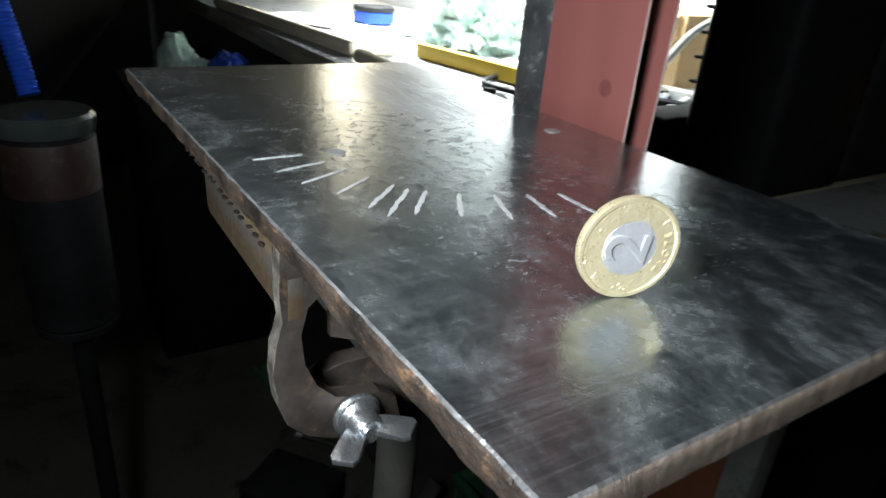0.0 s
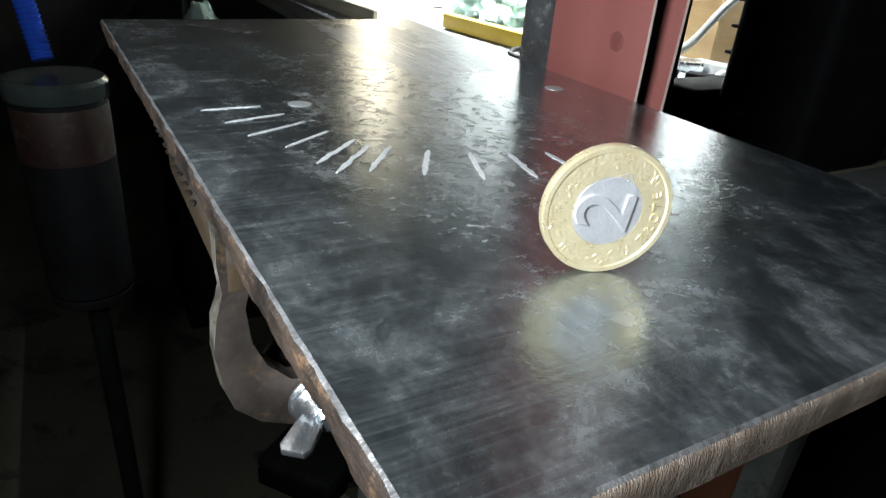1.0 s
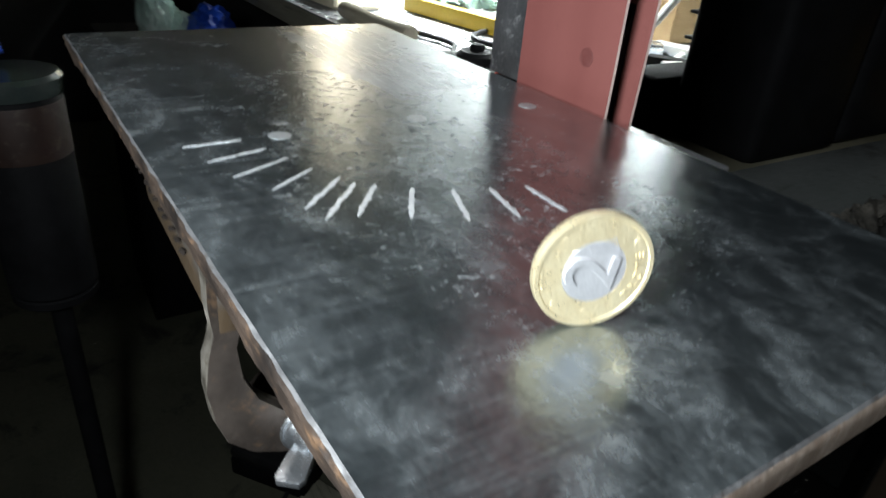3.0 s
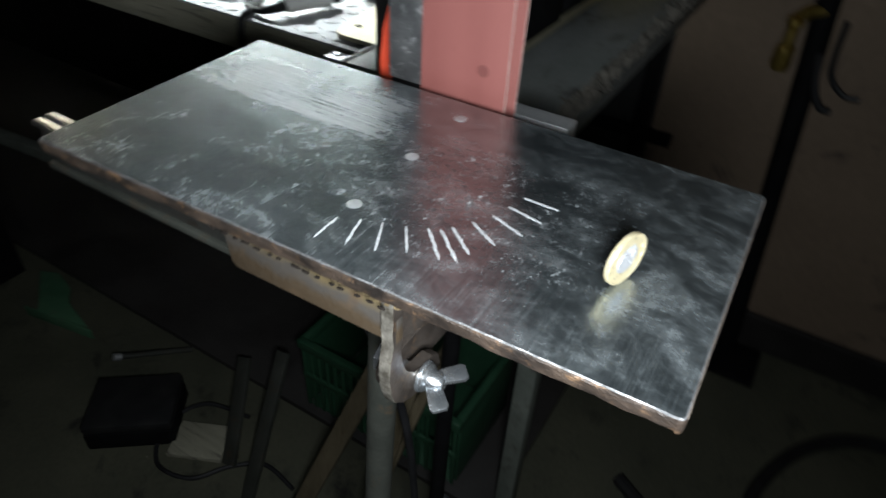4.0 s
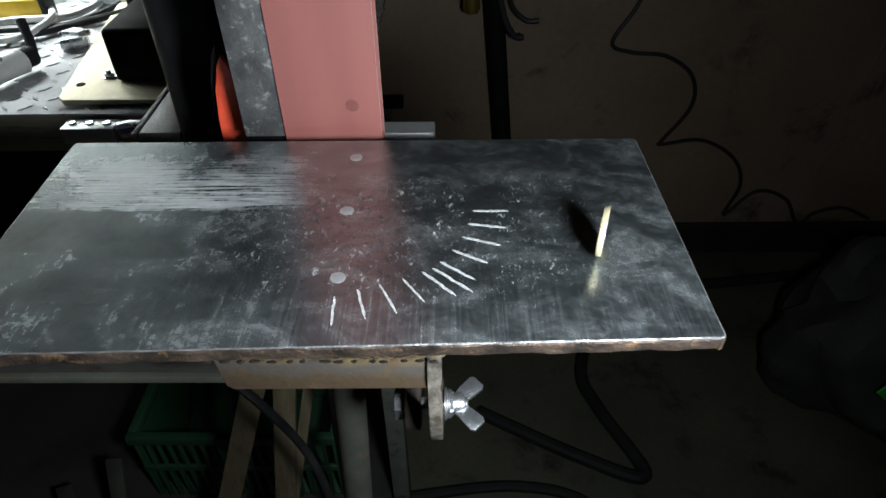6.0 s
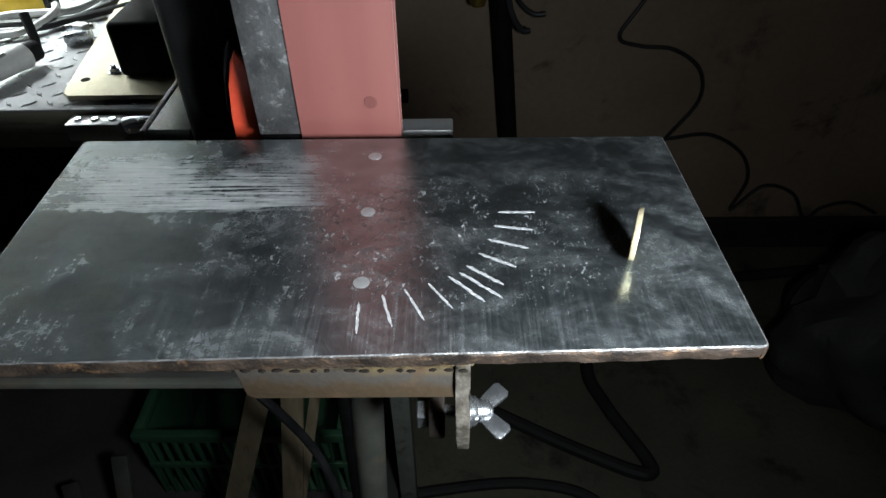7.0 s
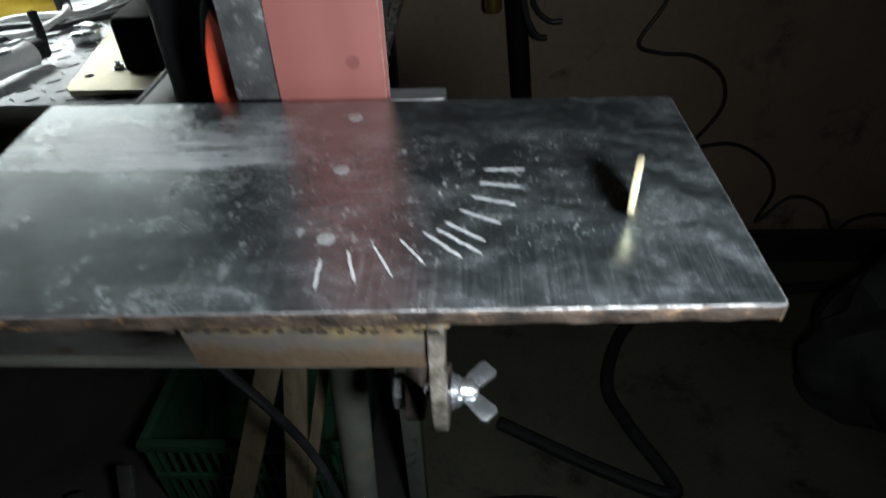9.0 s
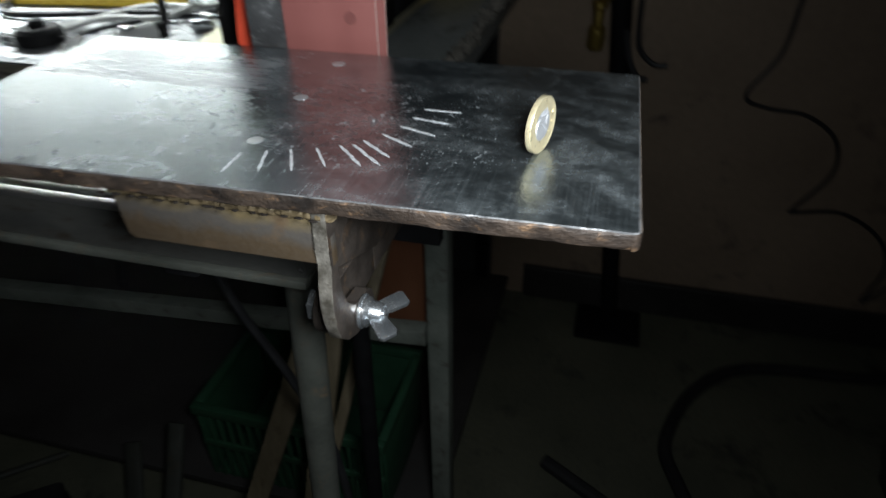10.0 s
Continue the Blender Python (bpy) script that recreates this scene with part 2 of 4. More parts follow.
CARD = surface("brown_cardboard", (0.40, 0.26, 0.12), (0.48, 0.33, 0.17), 10, (0.7, 0.85), 0.0, 160, 0.2, (1, 1, 4))
PAPER = surface("white_paper", (0.78, 0.78, 0.76), (0.84, 0.84, 0.82), 8, (0.6, 0.8), 0.0, 150, 0.1)
MINT = surface("mint_cloth", (0.40, 0.58, 0.50), (0.62, 0.76, 0.69), 18, (0.7, 0.9), 0.0, 220, 0.5, (1, 1, 1), (0.80, 0.86, 0.82), 0, 0.002)
BRASSY = surface("coin_gold", (0.82, 0.69, 0.43), (0.90, 0.79, 0.53), 260, (0.24, 0.38), 0.62, 1800, 0.25, (1, 1, 1), None, 0, 0.0002)
SILVERY = surface("coin_silver", (0.58, 0.58, 0.60), (0.68, 0.68, 0.70), 260, (0.26, 0.40), 0.58, 1800, 0.2, (1, 1, 1), None, 0, 0.0002)
BRASS = surface("brass", (0.60, 0.42, 0.10), (0.70, 0.52, 0.16), 90, (0.25, 0.4), 0.9, 500, 0.1)
SCREW = surface("screw_steel", (0.45, 0.47, 0.48), (0.60, 0.62, 0.63), 600, (0.35, 0.5), 0.7, 2500, 0.3)
SCRATCH = surface("bright_scratch", (0.62, 0.64, 0.66), (0.78, 0.80, 0.82), 900, (0.4, 0.6), 0.55, 2500, 0.5)
RUSTLABEL = surface("faded_label", (0.016, 0.007, 0.005), (0.03, 0.013, 0.008), 25, (0.5, 0.7), 0.0, 200, 0.1, (1, 1, 1), (0.05, 0.035, 0.025))
LEAF = surface("green_painted_sheet", (0.055, 0.15, 0.08), (0.085, 0.20, 0.11), 14, (0.45, 0.65), 0.0, 200, 0.3, (1, 1, 1), (0.10, 0.14, 0.09))

# ---- building tools ----
BASE = {}


def thing(name, label, category, at=(0, 0, 0), group="", kind=""):
    ob = new(name)
    ob.location = at
    ob.empty_display_size = 0.05
    BASE[ob.name] = Vector(at)
    return tagged(ob, label, category, group, kind)


def part(name, bm, material, parent=None, label="", smooth=True, kind=""):
    """Links a bmesh, built in world places, as one mesh under a thing or a part."""
    off = BASE[parent.name] if parent else Vector((0, 0, 0))
    bmesh.ops.recalc_face_normals(bm, faces=bm.faces)
    me = bpy.data.meshes.new(name)
    bmesh.ops.translate(bm, verts=bm.verts, vec=-off)
    bm.to_mesh(me)
    bm.free()
    for mm in material if isinstance(material, (list, tuple)) else [material]:
        me.materials.append(mm)
    if smooth:
        me.polygons.foreach_set("use_smooth", [True] * len(me.polygons))
        me.set_sharp_from_angle(angle=radians(35))
        for p in me.polygons:
            if p.loop_total > 24:
                p.use_smooth = False
    ob = new(name, me)
    if parent:
        ob.parent = parent
        BASE[ob.name] = off
    else:
        BASE[ob.name] = Vector((0, 0, 0))
    if label:
        ob["label"] = label
    if kind:
        ob["kind"] = kind
    return ob


def setting(name, bm, material, label, category, smooth=False):
    return tagged(part(name, bm, material, None, "", smooth), label, category, "", "structure")


def box(x0, x1, y0, y1, z0, z1, bevel=0.0, turn=None, segs=2, into=None):
    """A bevelled box; turn: a matrix applied about its centre."""
    bm = into or bmesh.new()
    r = bmesh.ops.create_cube(bm, size=1.0)
    vs = r["verts"]
    for v in vs:
        v.co = Vector((v.co.x * (x1 - x0), v.co.y * (y1 - y0), v.co.z * (z1 - z0)))
    if bevel > 0:
        es = list({e for v in vs for e in v.link_edges})
        out = bmesh.ops.bevel(bm, geom=es, offset=bevel, segments=segs, profile=0.5, affect="EDGES")
        vs = list({v for f in out["faces"] for v in f.verts} | {v for v in vs if v.is_valid})
    c = Matrix.Translation(((x0 + x1) / 2, (y0 + y1) / 2, (z0 + z1) / 2))
    m = c @ (turn or Matrix.Identity(4))
    bmesh.ops.transform(bm, matrix=m, verts=vs)
    return bm


def prism(points, a, b, axis="x", bevel=0.0, into=None):
    """A flat outline given in the two other axes, thick from a to b along axis."""
    bm = into or bmesh.new()

    def at(p, d):
        return {"x": (d, p[0], p[1]), "y": (p[0], d, p[1]), "z": (p[0], p[1], d)}[axis]
    lo = [bm.verts.new(at(p, a)) for p in points]
    hi = [bm.verts.new(at(p, b)) for p in points]
    n = len(points)
    fs = [bm.faces.new(lo), bm.faces.new(hi)]
    for i in range(n):
        bm.faces.new((lo[i], lo[(i + 1) % n], hi[(i + 1) % n], hi[i]))
    if bevel > 0:
        es = [e for f in fs for e in f.edges]
        bmesh.ops.bevel(bm, geom=es, offset=bevel, segments=2, profile=0.5, affect="EDGES")
    return bm


def smooth_line(pts, n=8):
    """A rounded line through the points."""
    P = [Vector(p) for p in pts]
    out = []
    for i in range(len(P) - 1):
        p0, p1, p2, p3 = P[max(i - 1, 0)], P[i], P[i + 1], P[min(i + 2, len(P) - 1)]
        for k in range(n):
            u = k / n
            out.append(0.5 * ((2 * p1) + (p2 - p0) * u + (2 * p0 - 5 * p1 + 4 * p2 - p3) * u * u + (3 * p1 - p0 - 3 * p2 + p3) * u ** 3))
    out.append(P[-1])
    return out


def pipe(pts, r, segs=10, n=8, ribs=0.0, into=None):
    """A round rod, cord or hose along a rounded line; r: one radius or a function of 0..1."""
    bm = into or bmesh.new()
    L = smooth_line(pts, n) if n > 1 else [Vector(p) for p in pts]
    rings = []
    side = None
    for i, p in enumerate(L):
        d = (L[min(i + 1, len(L) - 1)] - L[max(i - 1, 0)]).normalized()
        if side is None:
            side = d.orthogonal().normalized()
        side = (side - d * side.dot(d)).normalized()
        up = d.cross(side)
        rad = r(i / (len(L) - 1)) if callable(r) else r
        if ribs and i % 2:
            rad *= 1 - ribs
        rings.append([bm.verts.new(p + side * (math.cos(a) * rad) + up * (math.sin(a) * rad)) for a in (2 * math.pi * k / segs for k in range(segs))])
    for a, b in zip(rings, rings[1:]):
        for k in range(segs):
            bm.faces.new((a[k], a[(k + 1) % segs], b[(k + 1) % segs], b[k]))
    bm.faces.new(rings[0][::-1])
    bm.faces.new(rings[-1])
    return bm


def turned(profile, segs=40, m=None, into=None, hollow=False):
    """A body of revolution about z: (radius, height) rows; m places it."""
    bm = into or bmesh.new()
    rings = []
    for r, z in profile:
        rings.append([bm.verts.new((max(r, 1e-5) * math.cos(2 * math.pi * k / segs), max(r, 1e-5) * math.sin(2 * math.pi * k / segs), z)) for k in range(segs)])
    for a, b in zip(rings, rings[1:]):
        for k in range(segs):
            bm.faces.new((a[k], a[(k + 1) % segs], b[(k + 1) % segs], b[k]))
    if hollow:
        for k in range(segs):
            bm.faces.new((rings[-1][k], rings[-1][(k + 1) % segs], rings[0][(k + 1) % segs], rings[0][k]))
    else:
        bm.faces.new(rings[0][::-1])
        bm.faces.new(rings[-1])
    vs = [v for ring in rings for v in ring]
    if m:
        bmesh.ops.transform(bm, matrix=m, verts=vs)
    return bm


def disc(r, h, bev=0.001):
    return [(r - bev, 0), (r, bev), (r, h - bev), (r - bev, h)]


def along_x(x, y, z):
    """Places a turned body with its axis along +x."""
    return pose(x, y, z, 0, 90, 0)


def lump(at, size, seed, rough=0.25, detail=3, freq=1.6, into=None):
    """An uneven heap or crumpled body."""
    bm = into or bmesh.new()
    r = bmesh.ops.create_icosphere(bm, subdivisions=detail, radius=1.0)
    for v in r["verts"]:
        k = 1 + rough * noise.noise(v.co * freq + Vector((seed * 7.1, seed * 3.3, seed))) + rough * 0.5 * noise.noise(v.co * freq * 3.1 + Vector((seed, 0, seed * 2)))
        v.co = Vector(at) + Vector((v.co.x * size[0] * k, v.co.y * size[1] * k, max(v.co.z, -0.55) * size[2] * k))
    return bm


# ---- the room ----
setting("floor", box(-3.2, 2.4, -1.9, 1.2, -0.1, 0.0), FLOOR, "grey concrete workshop floor, dusty and stained", "floor")
WHITEWASH = surface("whitewash", (0.44, 0.44, 0.43), (0.54, 0.54, 0.53), 2.5, (0.7, 0.9), 0.0, 80, 0.3, (1, 1, 1), (0.36, 0.35, 0.33), 0, 0.002)
setting("wall_bench", box(-3.2, -0.30, 1.1, 1.2, 0.84, 2.5), WHITEWASH, "pale grey whitewashed wall behind the bench", "wall")
# the same wall, near black below bench height
setting("wall_dado", box(-3.2, -0.30, 1.1, 1.2, 0.0, 0.84), SKIRT, "near-black lower wall under the bench", "wall")
# wall beyond the lamp's reach: its shade is put into the dark material
setting("wall_shaded", box(-0.2995, -0.1205, 1.1, 1.2, 0.0, 2.5), DARKPLASTER, "stretch of wall at the end of the bench, its shade put into a dark colour", "wall")
setting("wall_north", box(-0.12, 2.4, 1.1, 1.2, 0.0, 2.5), WALL, "dull brown boarded wall with cords on it", "wall")
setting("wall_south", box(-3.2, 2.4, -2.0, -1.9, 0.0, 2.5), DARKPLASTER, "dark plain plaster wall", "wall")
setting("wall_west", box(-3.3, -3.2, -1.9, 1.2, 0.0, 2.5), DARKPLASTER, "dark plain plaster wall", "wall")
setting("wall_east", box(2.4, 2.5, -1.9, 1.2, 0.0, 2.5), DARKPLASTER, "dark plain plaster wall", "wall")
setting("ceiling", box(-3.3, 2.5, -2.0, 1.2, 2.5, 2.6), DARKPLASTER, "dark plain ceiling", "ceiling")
setting("baseboard", box(-0.03, 2.39, 1.082, 1.098, 0.004, 0.10, 0.003), SKIRT, "black skirting along the foot of the brown wall", "baseboard")

# ---- the grinder's work table ----
TOP = 1.0
CORNERS = [(-0.150, 0.0), (-0.144, -0.147), (0.1455, -0.1395), (0.143, 0.0)]


def outline(step=0.0016, radius=0.0024):
    """The plate's edge, walked round with rounded corners: place, outward way, and which side it is."""
    out = []
    n = len(CORNERS)
    for i in range(n):
        a, b, c = (Vector(CORNERS[(i + k) % n]) for k in (-1, 0, 1))
        d1, d2 = (b - a).normalized(), (c - b).normalized()
        start, end = b + d2 * radius, c - d2 * radius
        n1, n2 = Vector((d1.y, -d1.x)), Vector((d2.y, -d2.x))
        for k in range(4):
            w = (n1.lerp(n2, k / 4)).normalized()
            out.append((b - (n1 + n2) * radius + w * radius, w, i))
        m = max(2, int((end - start).length / step))
        for k in range(m + 1):
            out.append((start.lerp(end, k / m), n2, i))
    return out


def table_plate():
    rim = outline()
    centre = sum((Vector(c) for c in CORNERS), Vector((0, 0))) / 4
    if (rim[10][0] - centre).dot(rim[10][1]) < 0:
        rim = [(p, -w, s) for p, w, s in rim]
    bm = bmesh.new()
    T = 0.0068
    levels = [(0.0, 0.0010), (0.0003, 0.0004), (0.0010, 0.0), (0.0024, 0.0), (0.0038, 0.0), (0.0052, 0.0001), (0.0062, 0.0002), (T, 0.0009)]
    rings = []
    for depth, inset in levels:
        ring = []
        for p, w, s in rim:
            rough = {0: 0.00006, 1: 0.00045, 2: 0.0001, 3: 0.0001}[s if s in (0, 1, 2, 3) else 0]
            q = Vector((p.x * 160, p.y * 160, depth * 500))
            d = (noise.noise(q) + 0.6 * noise.noise(q * 2.7)) * rough
            low = depth / T
            if s == 1:
                d -= low * low * 0.0006 * (1 + noise.noise(q * 0.5))
                dz = noise.noise(q * 0.8 + Vector((9, 3, 1))) * 0.0002 * low
            else:
                dz = 0.0
            if depth == 0.0:
                d, dz = 0.25 * d, 0.0
            v = p + w * (d - inset)
            ring.append(bm.verts.new((v.x, v.y, TOP - depth + dz)))
        rings.append(ring)
    n = len(rim)
    top = bm.faces.new(rings[0])
    top.material_index = 0
    bottom = bm.faces.new(rings[-1][::-1])
    bottom.material_index = 1
    for li, (a, b) in enumerate(zip(rings, rings[1:])):
        for k in range(n):
            f = bm.faces.new((a[k], a[(k + 1) % n], b[(k + 1) % n], b[k]))
            side = rim[k][2]
            f.material_index = 3 if li < 1 else (2 if side == 2 and rim[k][1].x > 0.97 else 1)
            if side in (0, 3) and li > 0:
                f.material_index = 2
    return bm


table = thing("grinder_table", "scratched ground steel grinder table with scribed angle marks", "work table", (0, -0.07, 0.90))
part("plate", table_plate(), [STEEL, EDGE, SAWN, RIM], table, "ground steel plate with a rough flame-cut front edge")

# countersunk screws, flush with the plate
for x, y in ((0.0, -0.0174), (0.0008, -0.062), (0.0026, -0.1065)):
    bm = turned([(0.0031, -0.0010), (0.0032, 0.00010), (0.0029, 0.00018), (0.0026, 0.00010), (0.0023, 0.00018), (0.0012, 0.00022), (0.0004, 0.00023)], 28, pose(x, y, TOP))
    part("screw_head", bm, SCREW, table, "bright flush screw head")

# scribed angle marks, in a fan
MARKS = [(0.0027, -0.1172, 0.0036, -0.1325), (0.0110, -0.1132, 0.0158, -0.1292), (0.0192, -0.1102, 0.0272, -0.1262), (0.0280, -0.1072, 0.0373, -0.1203),
         (0.0358, -0.1032, 0.0492, -0.1172), (0.0400, -0.1012, 0.0558, -0.1150), (0.0428, -0.0972, 0.0568, -0.1082), (0.0478, -0.0898, 0.0622, -0.0982),
         (0.0520, -0.0812, 0.0680, -0.0870), (0.0548, -0.0722, 0.0710, -0.0752), (0.0570, -0.0628, 0.0728, -0.0630)]
for i, (xa, ya, xb, yb) in enumerate(MARKS):
    a, b = Vector((xa, ya)), Vector((xb, yb))
    d = (b - a).normalized()
    s = Vector((-d.y, d.x))
    pts = []
    for side in (1, -1):
        row = []
        for k in range(13):
            u = k / 12
            w = (0.00048 if i < 4 else 0.00062) * min(1.0, 6 * u + 0.35, 5 * (1 - u) + 0.3) * (1 + 0.75 * noise.noise(Vector((i * 3.7, u * 11, side))))
            row.append(a.lerp(b, u) + s * (side * w + 0.0003 * noise.noise(Vector((u * 3, i * 5.1, 0)))))
        pts += row if side == 1 else row[::-1]
    part("scribed_mark", prism([(p.x, p.y) for p in pts], TOP - 0.0006, TOP + 0.00012, "z"), SCRATCH, table, "pale scribed line", False)

# hinge bracket under the front edge
bm = prism([(-0.0430, 0.9930), (0.0435, 0.9930), (0.0437, 0.9692), (-0.0375, 0.9687), (-0.0402, 0.9708)], -0.1370, -0.1315, "y", 0.0008)
bracket = part("bracket", bm, RUSTY, table, "heat-tinted steel flange welded under the front edge")
bm = pipe([(-0.0425 + 0.0855 * k / 220, -0.1397 + 0.0004 * noise.noise(Vector((k * 0.21, 3, 0))), 0.9900 + 0.0006 * noise.noise(Vector((k * 0.13, 0, 7)))) for k in range(221)],
          lambda u: 0.0024 + 0.00022 * math.sin(u * 150 + 6 * noise.noise(Vector((u * 9, 0, 0)))) + 0.0007 * noise.noise(Vector((u * 31, 2, 0))), 10, 1)
bmesh.ops.transform(bm, matrix=Matrix.Translation((0, -0.1382, 0.9921)) @ Matrix.Shear("XZ", 4, (0.9, 0.0)) @ Matrix.Translation((0, 0.1419, -0.9921)), verts=bm.verts)
part("weld_bead", bm, WELD, bracket, "slanting rippled weld seam")
random.seed(14)
PIT = surface("weld_pit", (0.010, 0.008, 0.007), (0.016, 0.013, 0.011), 300, (0.8, 0.95), shine=0.05)
for k in range(15):
    px = -0.0405 + 0.0815 * (k + random.uniform(-0.25, 0.25)) / 14
    bm = lump((px, -0.1416, 0.9912 - 0.0006 * random.random()), (random.uniform(0.0010, 0.0024), 0.0008, random.uniform(0.0003, 0.0006)), k, 0.3, 2)
    part("slag_pit", bm, PIT, bracket, "black slag pocket in the weld")

# quadrant arm in which the clamping bolt runs
ARM = [(-0.1385, 0.9930), (-0.1385, 0.9765), (-0.1372, 0.9690), (-0.1402, 0.9620), (-0.1408, 0.9530), (-0.1400, 0.9440), (-0.1370, 0.9350), (-0.1310, 0.9290), (-0.1230, 0.9252),
       (-0.1130, 0.9238), (-0.1050, 0.9240), (-0.1010, 0.9260), (-0.1030, 0.9340), (-0.1090, 0.9385), (-0.1170, 0.9385), (-0.1230, 0.9400), (-0.1290, 0.9460), (-0.1325, 0.9540), (-0.1335, 0.9640), (-0.1315, 0.9720),
       (-0.1250, 0.9780), (-0.1100, 0.9820), (-0.1000, 0.9930)]
bm = prism(ARM, 0.0382, 0.0436, "x", 0.0006)
bmesh.ops.recalc_face_normals(bm, faces=bm.faces)
for f in bm.faces:
    f.material_index = 1 if f.normal.y < -0.55 else 0
part("quadrant_arm", bm, [BROWN, FILED], table, "curved brown steel arm with a filed bright edge")
LUG = [(-0.1165 - 0.0115 * math.cos(radians(a)), 0.9325 + 0.0115 * math.sin(radians(a))) for a in range(-90, 91, 15)]
part("rear_lug", prism(LUG + [(-0.0745, 0.944), (-0.0745, 0.921)], 0.0268, 0.0335, "x", 0.0006), BROWN, table, "brown steel lug behind the arm")
part("web_plate", prism([(-0.122, 0.9930), (-0.122, 0.9570), (-0.080, 0.9400), (-0.064, 0.9400), (-0.064, 0.9930)], 0.0340, 0.0378, "x", 0.0006), BROWN, table, "brown steel web beside the arm")
bolt = part("clamp_bolt", turned([(0.0001, 0), (0.0030, 0.0002), (0.0030, 0.030), (0.0026, 0.0305), (0.0001, 0.0305)], 20, along_x(0.0240, -0.1165, 0.9325)), ZINC, table)
part("bolt_head", turned(disc(0.0072, 0.0048, 0.0006), 6, along_x(0.0215, -0.1165, 0.9325)), ZINC, bolt, "zinc hexagon head")
part("washer", turned(disc(0.0075, 0.0012, 0.0003), 28, along_x(0.0438, -0.1165, 0.9325)), ZINC, bolt)
nut = part("wing_nut", turned([(0.0066, 0), (0.0066, 0.0015), (0.0052, 0.0030), (0.0046, 0.0075), (0.0040, 0.0083), (0.0001, 0.0083)], 28, along_x(0.0450, -0.1165, 0.9325)), ZINC, table, "zinc wing nut")
for s in (1, -1):
    prof = [(-0.0030, 0.0), (0.0030, 0.0), (0.0036, 0.006), (0.0042, 0.0125), (0.0030, 0.0142), (-0.0030, 0.0142), (-0.0042, 0.0125), (-0.0036, 0.006)]
    bm = prism(prof, -0.0011, 0.0011, "y", 0.0005)
    bmesh.ops.transform(bm, matrix=Matrix.Translation((0.0480, -0.1165, 0.9325)) @ Matrix.Rotation(radians(9), 4, "X") @ Matrix.Rotation(radians(s * -46), 4, "Z") @ Matrix.Translation((0, s * 0.0018, 0)) @ pose(0, 0, 0, s * -90, 0, 0), verts=bm.verts)
    part("wing", bm, ZINC, nut)

# ---- the coin ----
CX, CY, CR, CT = 0.1083, -0.0910, 0.0104, 0.0020
face = Matrix.Translation((CX, CY, TOP + CR)) @ Matrix.Rotation(radians(-18.3), 4, "Z") @ Matrix.Rotation(radians(90), 4, "Y") @ Matrix.Rotation(radians(90), 4, "Z")
coin = thing("coin", "gold-ringed coin with silver core standing on the steel table", "coin", (CX, CY, TOP))
R1 = 0.00565
ring = part("ring", turned([(R1, -CT / 2 + 0.0002), (CR - 0.0010, -CT / 2 + 0.0002), (CR - 0.0008, -CT / 2), (CR - 0.0001, -CT / 2), (CR, -CT / 2 + 0.0002), (CR, CT / 2 - 0.0002), (CR - 0.0001, CT / 2), (CR - 0.0008, CT / 2), (CR - 0.0010, CT / 2 - 0.0002), (R1, CT / 2 - 0.0002)], 120, face, None, True), BRASSY, coin, "gold-coloured outer ring")
core = part("core", turned([(0.0001, -CT / 2 + 0.00022), (R1 - 0.0001, -CT / 2 + 0.00022), (R1 + 0.00003, -CT / 2 + 0.00035), (R1 + 0.00003, CT / 2 - 0.00035), (R1 - 0.0001, CT / 2 - 0.00022), (0.0001, CT / 2 - 0.00022)], 90, face), SILVERY, coin, "silver-coloured core")


def lettering(text, size, depth, m, name, material, parent, label, bevel=0.0):
    cu = bpy.data.curves.new(name, "FONT")
    cu.body, cu.size, cu.extrude, cu.bevel_depth, cu.align_x, cu.align_y, cu.resolution_u = text, size, depth, bevel, "CENTER", "CENTER", 6
    tmp = bpy.data.objects.new("tmp", cu)
    scene.collection.objects.link(tmp)
    bpy.context.view_layer.update()
    me = bpy.data.meshes.new_from_object(tmp.evaluated_get(bpy.context.evaluated_depsgraph_get()))
    bpy.data.objects.remove(tmp)
    bm = bmesh.new()
    bm.from_mesh(me)
    bmesh.ops.transform(bm, matrix=m, verts=bm.verts)
    return part(name, bm, material, parent, label, False)


SPIN = Matrix.Rotation(radians(82), 4, "Z")
lettering("2", 0.0128, 0.00026, face @ SPIN @ Matrix.Translation((0.0002, 0.0002, CT / 2 - 0.0002)), "numeral", SILVERY, core, "raised numeral 2", 0.00016)
for i, ch in enumerate("Z\u0141OTE"):
    a = radians(-90 + (i - 2) * 13.5)
    m = Matrix.Translation((math.cos(a) * 0.0081, math.sin(a) * 0.0081, CT / 2 - 0.0002)) @ Matrix.Rotation(a + math.pi / 2, 4, "Z")
    lettering(ch, 0.0021, 0.0001, face @ SPIN @ m, "letter", BRASSY, ring, "raised letter", 0.00003)
for k in range(15):
    x = 0.0006 + k * 0.00034
    y0, y1 = -0.0048 + 0.0002 * k, -0.0040 + 0.00055 * k
    if x * x + y0 * y0 < 0.0056 ** 2:
        m = face @ SPIN @ Matrix.Rotation(radians(-90), 4, "Z")
        bm = box(-0.0052 + 0.00005 * k, -0.0036 + 0.0002 * k, x - 0.00006, x + 0.00006, CT / 2 - 0.0003, CT / 2 - 0.00012)
        bmesh.ops.transform(bm, matrix=face @ SPIN @ Matrix.Rotation(radians(215), 4, "Z"), verts=bm.verts)
        part("hatch_line", bm, SILVERY, core, "", False)
bm = bmesh.new()
random.seed(5)
